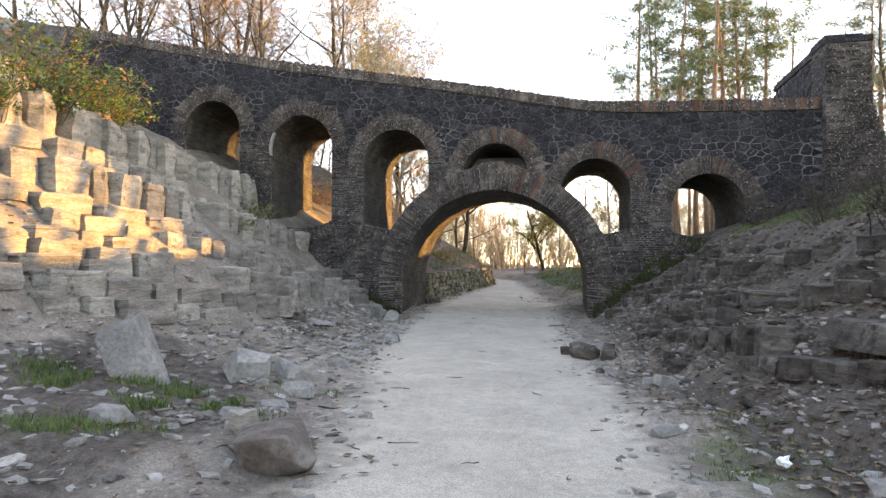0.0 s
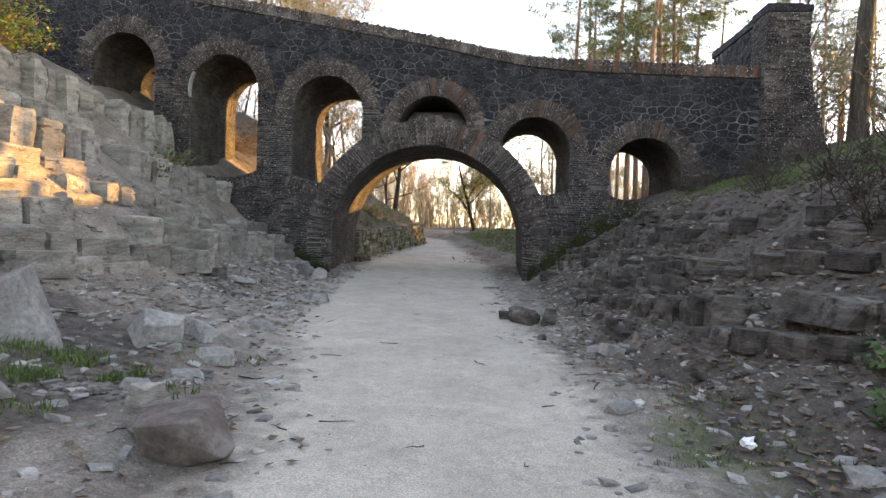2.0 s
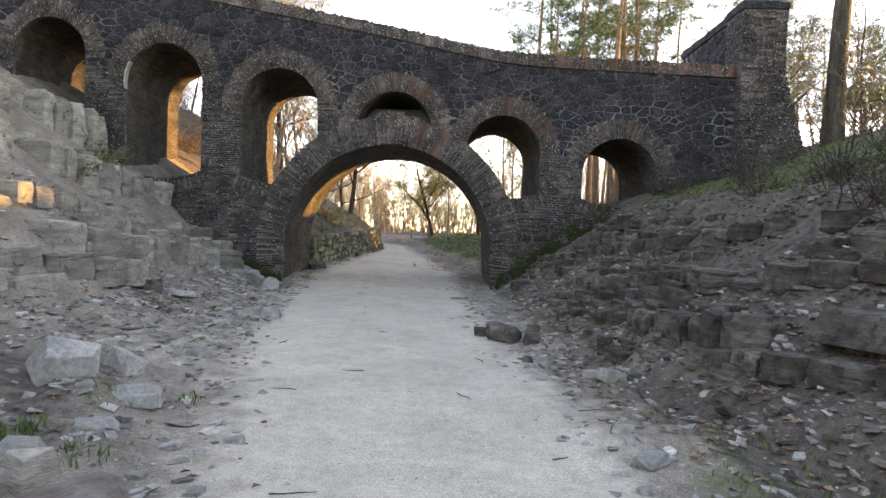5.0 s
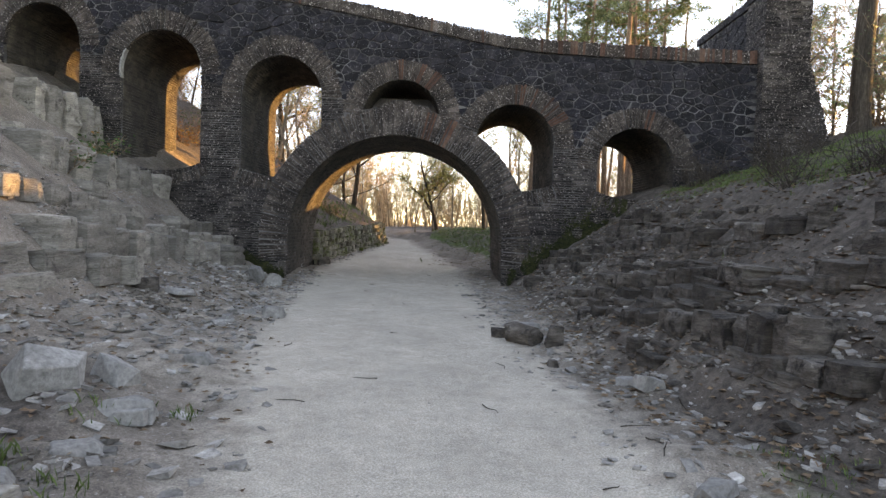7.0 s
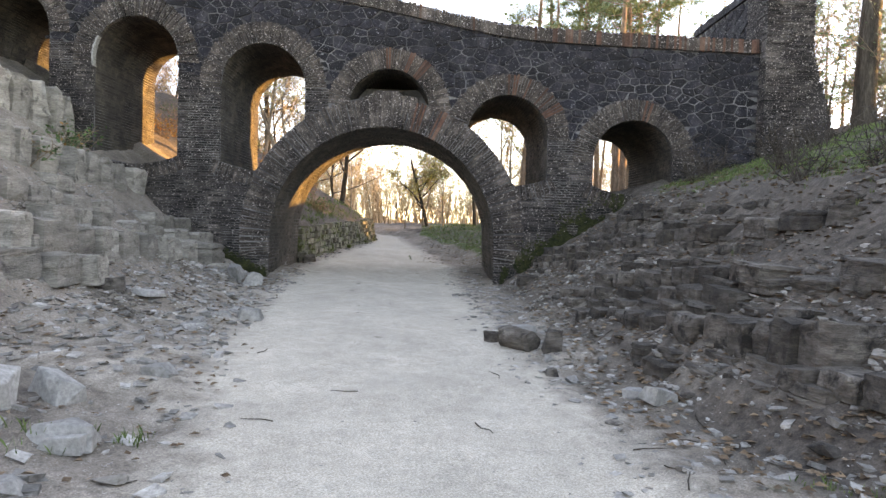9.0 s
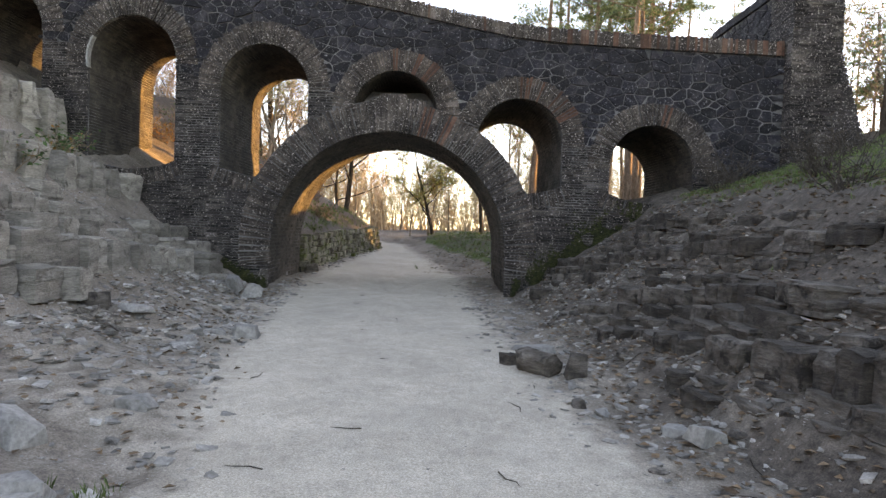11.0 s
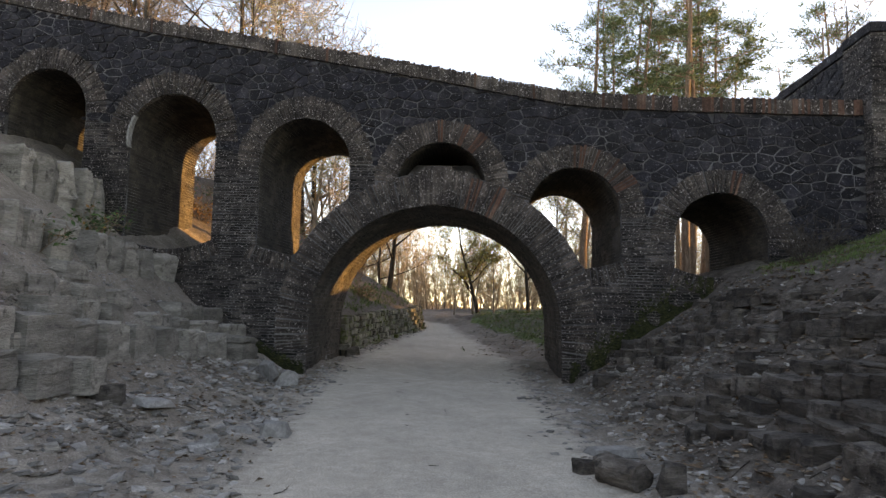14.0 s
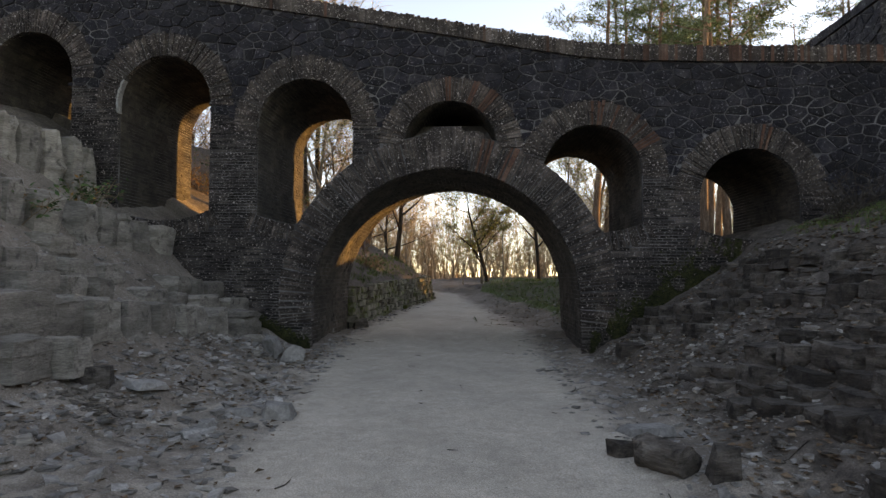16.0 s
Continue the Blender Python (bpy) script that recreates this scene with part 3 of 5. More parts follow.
def lining(i):
    """Bricks that line one arch from front to back, long side along its depth."""
    if i < 0:
        pts = arc(MAIN_X, MAIN_Z, MAIN_R, 180, 0, 96)
        for k in range(20):
            pts = [(MAIN_X - MAIN_R - 0.004 * k, MAIN_Z - 0.088 * (k + 1))] + pts + [(MAIN_X + MAIN_R + 0.003 * k, MAIN_Z - 0.088 * (k + 1))]
    else:
        cx, r, zs, z0 = ARCHES[i]
        pts = [p for p in arc(cx, zs, r, 180, 0, 46)]
        left, right, k = [], [], 1
        while zs - 0.07 * k > z0 - 0.05:
            left.append((cx - r, zs - 0.07 * k))
            right.append((cx + r, zs - 0.07 * k))
            k += 1
        pts = [p for p in left[::-1] + pts + right if p[1] > (outer(p[0]) - 0.02 if i in (2, 3, 4) else -9)]
    boxes = []
    for (xa, za), (xb, zb) in zip(pts, pts[1:]):
        if math.hypot(xb - xa, zb - za) > 0.3:
            continue
        tx, tz = xb - xa, zb - za
        ln = math.hypot(tx, tz)
        ux, uz = tx / ln, tz / ln
        nx, nz = uz, -ux
        xa2, za2, xb2, zb2 = xa + ux * 0.005, za + uz * 0.005, xb - ux * 0.005, zb - uz * 0.005
        y = 0.11
        while y < DEPTH - 0.02:
            y2 = min(DEPTH + 0.01, y + rng.uniform(0.18, 0.32))
            p = rng.uniform(0.004, 0.018)
            s0, s1 = SKEW * y / DEPTH, SKEW * y2 / DEPTH
            boxes.append([(xa2 + s0 - nx * 0.03, y, za2 - nz * 0.03), (xb2 + s0 - nx * 0.03, y, zb2 - nz * 0.03), (xb2 + s1 - nx * 0.03, y2 - 0.008, zb2 - nz * 0.03), (xa2 + s1 - nx * 0.03, y2 - 0.008, za2 - nz * 0.03),
                          (xa2 + s0 + nx * p, y, za2 + nz * p), (xb2 + s0 + nx * p, y, zb2 + nz * p), (xb2 + s1 + nx * p, y2 - 0.008, zb2 + nz * p), (xa2 + s1 + nx * p, y2 - 0.008, za2 + nz * p)])
            y = y2
    return boxes


for i in range(-1, 6):
    tagged(boxes_mesh("arch_lining", lining(i), M_LINING, bridge, 0.002, rng), "brown brick lining of the arch", kind="stuff")

# ---- the end pier and its wall ----
pier = new("end_pier")
tagged(pier, "tall dark stone and brick pier ending the parapet", "pier")
PX0, PX1, PY0, PY1, PTOP = 8.66, 9.74, -0.32, 0.75, 7.3
bm = bmesh.new()
bmesh.ops.create_cube(bm, size=1, matrix=Matrix.LocRotScale(((PX0 + PX1) / 2, (PY0 + PY1) / 2, 4.1), None, (PX1 - PX0 - 0.06, PY1 - PY0 - 0.06, 6.4)))
part("core", bm, M_MORTAR, pier)
boxes, z = [], 1.9
while z < PTOP - 0.05:
    h = rng.uniform(0.05, 0.066)
    for face in range(3):
        a0, a1 = (PX0, PX1) if face == 0 else (PY0, PY1)
        a = a0
        while a < a1 - 0.02:
            b = min(a1, a + rng.uniform(0.16, 0.36))
            if a1 - b < 0.08:
                b = a1
            o = rng.uniform(-0.004, 0.022)
            boxes.append(cuboid(a, b - 0.008, PY0 - o, PY0 + 0.06, z, z + h - 0.011) if face == 0 else (cuboid(PX0 - o, PX0 + 0.06, a, b - 0.006, z, z + h - 0.006) if face == 1 else cuboid(PX1 - 0.06, PX1 + o, a, b - 0.006, z, z + h - 0.006)))
            a = b
    z += h
tagged(boxes_mesh("brickwork", boxes, M_BRICK, pier, 0.003, rng), "thin dark bricks in level courses", kind="stuff")
for k in range(5):
    boxes_mesh("cap_stone", [cuboid(PX0 - 0.03 + k * 0.23, PX0 + 0.19 + k * 0.23, PY0 - 0.04, PY1, PTOP, PTOP + 0.2 - (0.03 if k == 4 else 0))], M_STONE, pier)
# stepped buttress on the outer side
for k in range(26):
    z0 = 2.4 + k * 0.13
    out_x = PX1 + max(0.05, 1.05 - (z0 - 2.4) * 0.3)
    boxes_mesh("brick_course", [cuboid(PX1 - 0.02, out_x + rng.uniform(-0.02, 0.02), PY0 + 0.12, PY1, z0, z0 + 0.12)], M_BRICK, pier)
wing = new("wing_wall")
tagged(wing, "tall dark rubble stone wall running back from the pier", "wall")
bm = bmesh.new()
bmesh.ops.create_cube(bm, size=1, matrix=Matrix.LocRotScale((9.0, 2.6, 4.6), None, (0.5, 3.66, 5.3)))
part("core", bm, M_MORTAR, wing)
v, f = [], []
for my, mz, c in rubble(0.78, 4.45, 4.0, 7.22, lambda y, z: 0.78 < y < 4.43 and 4.0 < z < 7.22):
    stone_mesh(c, lambda y, d, z: (8.74 + d, y, z), rng.uniform(0.0, 0.03), v, f)
tagged(mesh_object("rubble_rest", v, f, M_STONE_J, wing), "dark rubble stones", kind="stuff")
for k in range(12):
    boxes_mesh("cap_stone", [cuboid(8.68, 9.3, 0.76 + k * 0.306, 1.055 + k * 0.306, 7.25, 7.45 + rng.uniform(-0.02, 0.03))], M_STONE, wing)


# ---- rocks ----
def angular(seed, bevel=0.05, skew=0.12, top=0.0):
    """A rough broken block about one unit in size, its base at z = 0."""
    r = random.Random(seed)
    bm = bmesh.new()
    pts = [(sx * (0.5 - sz * r.uniform(0, top)) + r.uniform(-skew, skew), sy * (0.5 - sz * r.uniform(0, top)) + r.uniform(-skew, skew), sz + r.uniform(-skew, skew) * 1.1) for sx in (-1, 1) for sy in (-1, 1) for sz in (0, 1)]
    for p in pts:
        bm.verts.new(p)
    for _ in range(3):
        bm.verts.new((r.uniform(-0.55, 0.55), r.uniform(-0.55, 0.55), r.uniform(0.2, 0.9)))
    hull = bmesh.ops.convex_hull(bm, input=bm.verts)
    bmesh.ops.delete(bm, geom=list({g for g in hull["geom_interior"] + hull["geom_unused"] if isinstance(g, bmesh.types.BMVert)}), context="VERTS")
    bmesh.ops.dissolve_limit(bm, angle_limit=0.12, verts=bm.verts, edges=bm.edges)
    bmesh.ops.bevel(bm, geom=bm.edges[:], offset=bevel, segments=1, affect="EDGES")
    bmesh.ops.triangulate(bm, faces=[fa for fa in bm.faces if len(fa.verts) > 4])
    me = bpy.data.meshes.new("rock")
    bm.to_mesh(me)
    bm.free()
    return me


def bedded(seed, layers=4, chip=0.07):
    """A joint block of layered rock, one unit in size: its layers are set back unevenly and its corners chipped."""
    r = random.Random(seed)
    bm = bmesh.new()
    cuts = [0.0] + sorted(r.uniform(0.15, 0.9) for _ in range(layers - 1)) + [1.0]
    around = []
    for a in range(4):
        for t in (0.0, 0.36, 0.68):
            p, q = ((-0.5, -0.5), (0.5, -0.5), (0.5, 0.5), (-0.5, 0.5))[a], ((0.5, -0.5), (0.5, 0.5), (-0.5, 0.5), (-0.5, -0.5))[a]
            t2 = t + (r.uniform(-0.1, 0.1) if t else 0)
            k = (1 - r.uniform(0, 1.6 * chip)) if t == 0 else 1 + r.uniform(-0.5, 0.35) * chip
            around.append(((p[0] + (q[0] - p[0]) * t2) * k, (p[1] + (q[1] - p[1]) * t2) * k))
    rows = []
    for j, z in enumerate(cuts):
        inset = 1 - r.uniform(0, 0.075) - (0.05 if j == len(cuts) - 1 else 0)
        rows.append([bm.verts.new((x * inset + r.uniform(-0.02, 0.02), y * inset + r.uniform(-0.02, 0.02), z + (r.uniform(-0.05, 0.05) if 0 < j else 0))) for x, y in around])
    for lo, hi in zip(rows, rows[1:]):
        for k in range(12):
            bm.faces.new((lo[k], lo[(k + 1) % 12], hi[(k + 1) % 12], hi[k]))
    top = bm.verts.new((r.uniform(-0.15, 0.15), r.uniform(-0.15, 0.15), 1 + r.uniform(-0.02, 0.08)))
    for k in range(12):
        bm.faces.new((rows[-1][k], rows[-1][(k + 1) % 12], top))
    me = bpy.data.meshes.new("rock_block")
    bm.to_mesh(me)
    bm.free()
    return me


SANDS, DARKS = [], []
for k in range(16):
    for pool, mat in ((SANDS, M_SAND), (DARKS, M_DARKROCK)):
        me = bedded(100 + k, 4 + k % 2, 0.07 + 0.012 * (k % 5))
        me.materials.append(mat)
        pool.append(me)


def contour(side, y, level):
    """Where the bank, without its roughness, reaches a height."""
    lo, hi = (lerp_table(FOOT_L, y), -16.0) if side < 0 else (lerp_table(FOOT_R, y), 12.0)
    for _ in range(18):
        mid = 0.5 * (lo + hi)
        g, bank = profile(mid, y)
        if bank < level:
            lo = mid
        else:
            hi = mid
    return lo


def ledge(side, level, rise, y0, y1, pool, label, cover=0.75, long=(0.3, 0.85), dip=0.0, ragged=0.05, bare=0.6):
    """One bed of rock along a bank: joint blocks in a row, bare at the front and buried at the back."""
    thing = new("rock_ledge")
    tagged(thing, label, "rock ledge", "rock ledges on the banks")
    y = y0 + rng.uniform(0, 0.3)
    while y < y1:
        ln = rng.uniform(*long)
        yc = y + ln / 2
        at = level + dip * (-8 - yc)
        wob = 0.36 * noise.noise(Vector((y * 0.5, level * 3, side * 5)))
        if 0.12 < at < (9 if side < 0 else 2.05) and noise.noise(Vector((y * 0.4, level * 2.1, side * 9))) < cover - 0.5 and rng.random() < 0.95:
            hgt, dep = rise * rng.uniform(0.85, 1.12), max(0.5, rise * 1.5) * rng.uniform(0.9, 1.4)
            front = contour(side, yc, max(0.03, at - bare * rise)) - side * (wob + rng.uniform(-ragged, ragged))
            back = front + side * rise * 0.9
            z = profile(back, yc)[0] + at - hgt + rng.uniform(-0.015, 0.015)
            ob = new("rock_block", pool[rng.randrange(len(pool))])
            ob.parent = thing
            turn = math.atan2(contour(side, yc + 0.5, at) - contour(side, yc - 0.5, at), 1.0)
            ob.matrix_basis = Matrix.LocRotScale((front + side * dep * 0.5, yc, z - 0.04), Euler((rng.uniform(-0.05, 0.05), rng.uniform(-0.06, 0.06), -turn + rng.uniform(-0.07, 0.07) + (math.pi if rng.random() < 0.5 else 0))), (dep, ln * 1.01, hgt + 0.04))
        y += ln
    return thing


LEFT_TEXT = "pale buff sandstone ledge broken into square blocks"
for level, rise, y0, y1, cover, long in (
        (0.6, 0.3, -13.0, -8.6, 0.7, (0.4, 1.0)), (0.95, 0.36, -16.0, -6.8, 0.85, (0.4, 1.0)), (1.2, 0.22, -17.0, -6.0, 0.8, (0.3, 1.0)), (1.45, 0.58, -19.5, -0.3, 0.92, (0.4, 1.0)), (1.72, 0.26, -19.5, -0.4, 0.7, (0.4, 1.1)),
        (2.05, 0.3, -19.5, -0.4, 0.75, (0.4, 0.9)), (2.4, 0.32, -19.5, -4.5, 0.6, (0.4, 1.1)), (3.15, 0.78, -19.5, -0.4, 0.95, (0.35, 0.8)), (3.4, 0.22, -19.5, -3.5, 0.6, (0.4, 1.1)),
        (3.72, 0.32, -19.5, -4.5, 0.7, (0.4, 1.0)), (5.2, 0.42, -19.5, -5.5, 0.85, (0.4, 0.9)), (5.85, 0.62, -19.5, -6.0, 0.9, (0.35, 0.8)), (6.4, 0.5, -19.5, -7.0, 0.85, (0.35, 0.9))):
    ledge(-1, level, rise, y0, y1, SANDS, LEFT_TEXT, cover, long, 0.1)
ledge(-1, 4.75, 1.1, -19.5, -0.4, SANDS, "tall upright grey-buff rock face split by joints", 1.0, (0.3, 0.65), 0.1, 0.1)
ledge(1, 0.57, 0.36, -13.6, -5.9, DARKS, "row of squared dark shale blocks along the bank", 1.0, (0.2, 0.46), 0.12, 0.06, 0.85)
for level, rise, y0, y1, cover, long in (
        (0.08, 0.15, -13.5, -9.0, 0.62, (0.25, 0.7)), (0.22, 0.18, -13.5, -8.0, 0.85, (0.25, 0.6)), (0.72, 0.15, -14.0, -3.5, 0.6, (0.25, 0.8)), (0.9, 0.3, -9.0, -3.0, 0.62, (0.3, 0.7)), (1.0, 0.13, -14.0, -8.0, 0.6, (0.2, 0.8)),
        (1.16, 0.2, -15.0, -1.5, 0.72, (0.25, 0.7)), (1.33, 0.13, -15.5, -1.0, 0.55, (0.25, 0.9)), (1.5, 0.24, -15.5, -0.6, 0.72, (0.25, 0.65)), (1.66, 0.13, -16.5, -0.4, 0.55, (0.25, 0.9)),
        (1.86, 0.22, -16.5, -0.4, 0.7, (0.25, 0.8)), (2.05, 0.14, -16.5, -0.4, 0.55, (0.25, 0.9)), (2.25, 0.2, -12.0, -0.4, 0.66, (0.25, 0.8)), (2.45, 0.16, -10.0, -0.4, 0.6, (0.25, 0.9)), (2.7, 0.24, -8.5, -0.4, 0.66, (0.3, 0.8))):
    ledge(1, level, rise, y0, y1, DARKS, "dark grey-brown shale ledge on the earth bank", cover, long, 0.12)


def craggy(seed, points=15):
    """A broken boulder with flat faces and sharp corners."""
    r = random.Random(seed)
    bm = bmesh.new()
    for _ in range(points):
        d = Vector((r.gauss(0, 1), r.gauss(0, 1), r.gauss(0, 1))).normalized()
        m = max(abs(d.x), abs(d.y), abs(d.z))
        d = d * (0.5 / m * 0.6 + 0.55 * 0.4)
        bm.verts.new((d.x, d.y, max(0.0, d.z + 0.45)))
    hull = bmesh.ops.convex_hull(bm, input=bm.verts)
    bmesh.ops.delete(bm, geom=list({g for g in hull["geom_interior"] + hull["geom_unused"] if isinstance(g, bmesh.types.BMVert)}), context="VERTS")
    bmesh.ops.dissolve_limit(bm, angle_limit=0.3, verts=bm.verts, edges=bm.edges)
    bmesh.ops.bevel(bm, geom=bm.edges[:], offset=0.018, segments=1, affect="EDGES")
    bmesh.ops.triangulate(bm, faces=[fa for fa in bm.faces if len(fa.verts) > 4])
    me = bpy.data.meshes.new("rock")
    bm.to_mesh(me)
    bm.free()
    return me


def boulder(place, size, turn, seed, mat, label, sink=0.06, tilt=(0, 0), crag=False):
    me = craggy(seed) if crag else angular(seed, 0.022, 0.14, 0.25)
    me.name = "boulder"
    me.materials.append(mat)
    ob = new("boulder", me)
    ob.matrix_basis = Matrix.LocRotScale((place[0], place[1], height(place[0], place[1]) - sink), Euler((radians(tilt[0]), radians(tilt[1]), radians(turn))), size)
    tagged(ob, label, "boulder")
    return ob


M_PALE = material("pale_cut_stone", [(0.13, 0.128, 0.122), (0.23, 0.225, 0.213), (0.31, 0.303, 0.288)], 2.0, 0.9, 0.4, 22, piece=0.15)
M_BROWN = material("brown_boulder", [(0.065, 0.052, 0.044), (0.12, 0.098, 0.085), (0.21, 0.195, 0.18)], 2.2, 0.85, 0.6, 14)
boulder((-0.08, -14.15), (0.84, 0.62, 0.44), 140, 43, M_BROWN, "brown angular boulder on the path's edge", 0.05, (0, 0), True)
boulder((-2.75, -11.95), (0.6, 0.56, 0.88), 35, 12, M_PALE, "large pale angular boulder standing in grass", 0.2, (8, -20))
boulder((-1.9, -11.2), (0.48, 0.38, 0.34), 50, 13, M_PALE, "pale squared stone block lying tilted", 0.06, (24, 16))
boulder((-1.62, -10.6), (0.4, 0.3, 0.22), -25, 14, M_PALE, "pale broken stone leaning on another", 0.06, (-12, 14))
boulder((-1.07, -11.4), (0.42, 0.26, 0.16), 12, 15, M_PALE, "small flat grey stone", 0.03)
boulder((-1.0, -12.25), (0.34, 0.22, 0.1), 40, 16, M_PALE, "flat pale stone in the debris", 0.04)
boulder((-1.75, -13.9), (0.32, 0.24, 0.16), 10, 17, M_PALE, "flat pale stone in the debris", 0.03)
boulder((-0.75, -13.35), (0.28, 0.22, 0.22), 60, 18, M_SAND, "small brown stone in the debris", 0.03)
boulder((-1.48, -5.85), (0.34, 0.26, 0.19), 8, 19, M_PALE, "squared grey stone beside the path", 0.02)
bm = bmesh.new()
bmesh.ops.create_cone(bm, cap_ends=True, segments=14, radius1=0.155, radius2=0.135, depth=0.46, matrix=Matrix.Rotation(radians(90), 4, "X"))
bmesh.ops.subdivide_edges(bm, edges=[e for e in bm.edges if abs(e.verts[0].co.y - e.verts[1].co.y) > 0.3], cuts=4)
for vert in bm.verts:
    vert.co *= 1 + 0.22 * noise.noise(vert.co * 7) + 0.1 * noise.noise(vert.co * 19)
log_mesh = bpy.data.meshes.new("rounded_rock")
bm.to_mesh(log_mesh)
bm.free()
log_mesh.materials.append(M_DARKROCK)
log_rock = new("rounded_rock", log_mesh)
log_rock.matrix_basis = Matrix.LocRotScale((2.4, -7.4, height(2.4, -7.4) + 0.12), Euler((0, 0.05, radians(38))), (1, 1, 1))
tagged(log_rock, "dark rounded log-shaped rock beside the path", "rock")
boulder((2.12, -6.95), (0.2, 0.18, 0.15), 20, 21, M_DARKROCK, "dark grey stone beside the path", 0.03)
boulder((2.8, -7.7), (0.22, 0.2, 0.27), 5, 22, M_DARKROCK, "upright grey stone beside the path", 0.03)
boulder((2.49, -6.15), (0.55, 0.34, 0.1), 12, 23, M_PALE, "flat grey slab beside the path", 0.02)
boulder((3.42, -9.8), (0.34, 0.2, 0.14), 35, 24, M_PALE, "pale wedge-shaped stone on the scree", 0.03, (0, 15))
boulder((3.3, -9.5), (0.26, 0.2, 0.13), -20, 25, M_PALE, "grey stone on the scree", 0.03)
boulder((-2.75, -1.5), (0.4, 0.3, 0.3), 30, 26, M_PALE, "pale broken stone at the bridge foot", 0.02, (0, 18))
boulder((-3.05, -1.55), (0.34, 0.22, 0.34), -30, 27, M_PALE, "pale broken stone at the bridge foot", 0.02, (20, 0))
boulder((-3.5, -1.25), (0.45, 0.3, 0.1), 10, 28, M_SAND, "flat stone at the bridge foot", 0.02)
boulder((-2.62, 3.7), (0.34, 0.28, 0.24), 30, 29, M_DARKROCK, "grey stone by the retaining wall", 0.03)
boulder((-1.1, -12.95), (0.36, 0.28, 0.12), 20, 35, M_PALE, "flat pale stone in the debris", 0.03)
boulder((-1.2, -9.7), (0.28, 0.2, 0.1), 5, 36, M_PALE, "small flat grey stone", 0.02)
boulder((-1.0, -11.5), (0.3, 0.2, 0.14), 8, 37, M_PALE, "squared grey slab in the debris", 0.02)
boulder((-2.9, -6.1), (0.5, 0.3, 0.09), 70, 38, M_PALE, "flat grey slab on the soil slope", 0.02, (6, 8))
boulder((-1.85, -6.05), (0.3, 0.2, 0.07), 20, 39, M_PALE, "thin flat stone beside the path", 0.015)
boulder((-2.03, -6.7), (0.34, 0.22, 0.06), 40, 40, M_PALE, "thin flat stone beside the path", 0.015)
boulder((-3.25, -6.5), (0.38, 0.3, 0.24), 15, 31, M_DARKROCK, "dark stone on the bank", 0.08)
boulder((4.4, -13.9), (0.22, 0.17, 0.1), 15, 32, M_PALE, "pale flat stone among dead leaves", 0.03)
boulder((4.4, -13.6), (0.16, 0.13, 0.08), 55, 33, M_PALE, "grey flat stone among dead leaves", 0.03)
boulder((5.45, -11.5), (0.9, 1.1, 0.34), 12, 34, M_DARKROCK, "flat-topped dark slab in the bank", 0.2)
for k in range(46):
    side = -1 if k % 2 else 1
    y = rng.uniform(-15, -2)
    edge = lerp_table(PATH_L, y) if side < 0 else lerp_table(PATH_R, y)
    x = edge + side * rng.uniform(0.05, 1.9) ** 1.1
    s = rng.uniform(0.06, 0.17)
    boulder((x, y), (s * rng.uniform(1, 1.6), s, s * rng.uniform(0.3, 0.7)), rng.uniform(0, 180), 200 + k, rng.choice((M_PALE, M_DARKROCK) if side > 0 else (M_PALE, M_SAND)), "small loose stone on the gravel verge", 0.015, (rng.uniform(-8, 8), rng.uniform(-8, 8)), k % 3 > 0)["group"] = "loose stones"


# ---- the dry stone wall beyond the bridge ----
M_MOSS = material("mossy_wall_stone", [(0.08, 0.076, 0.06), (0.14, 0.132, 0.105), (0.21, 0.195, 0.165)], 2.0, 0.95, 0.6, 18, piece=0.3, spots=((0.07, 0.09, 0.025), 3.0, 0.5, 0.62))
wall_meshes = []
for k in range(10):
    me = angular(400 + k, 0.06, 0.09)
    me.materials.append(M_MOSS)
    wall_meshes.append(me)
retaining = new("dry_stone_wall")
tagged(retaining, "low mossy dry stone retaining wall beside the path", "wall", kind="structure")
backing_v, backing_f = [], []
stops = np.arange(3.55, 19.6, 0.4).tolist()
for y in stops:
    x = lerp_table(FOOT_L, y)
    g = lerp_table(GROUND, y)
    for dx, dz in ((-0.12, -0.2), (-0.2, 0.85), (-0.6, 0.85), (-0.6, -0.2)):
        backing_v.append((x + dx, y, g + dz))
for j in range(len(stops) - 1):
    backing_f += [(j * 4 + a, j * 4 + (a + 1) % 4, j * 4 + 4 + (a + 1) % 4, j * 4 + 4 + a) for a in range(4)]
# earth backing coloured near black, painting the shade in gaps between stones
mesh_object("backing", backing_v, backing_f, material("gap_shade_earth", [(0.012, 0.01, 0.008), (0.03, 0.026, 0.02)], 3, 0.95, 0.5, 20), retaining)
for course in range(6):
    y = 3.5 + rng.uniform(0, 0.2)
    while y < 19.2:
        ln = rng.uniform(0.22, 0.6)
        h = rng.uniform(0.14, 0.2)
        ob = new("stone", wall_meshes[rng.randrange(10)])
        ob.parent = retaining
        ob.matrix_basis = Matrix.LocRotScale((lerp_table(FOOT_L, y) - 0.08 - 0.03 * course + rng.uniform(-0.04, 0.05), y + ln / 2, lerp_table(GROUND, y) - 0.06 + course * 0.17), Euler((rng.uniform(-0.06, 0.06), 0, rng.uniform(-0.15, 0.15))), (0.32, ln * 0.93, h * rng.uniform(0.8, 0.95)))
        y += ln * 0.97


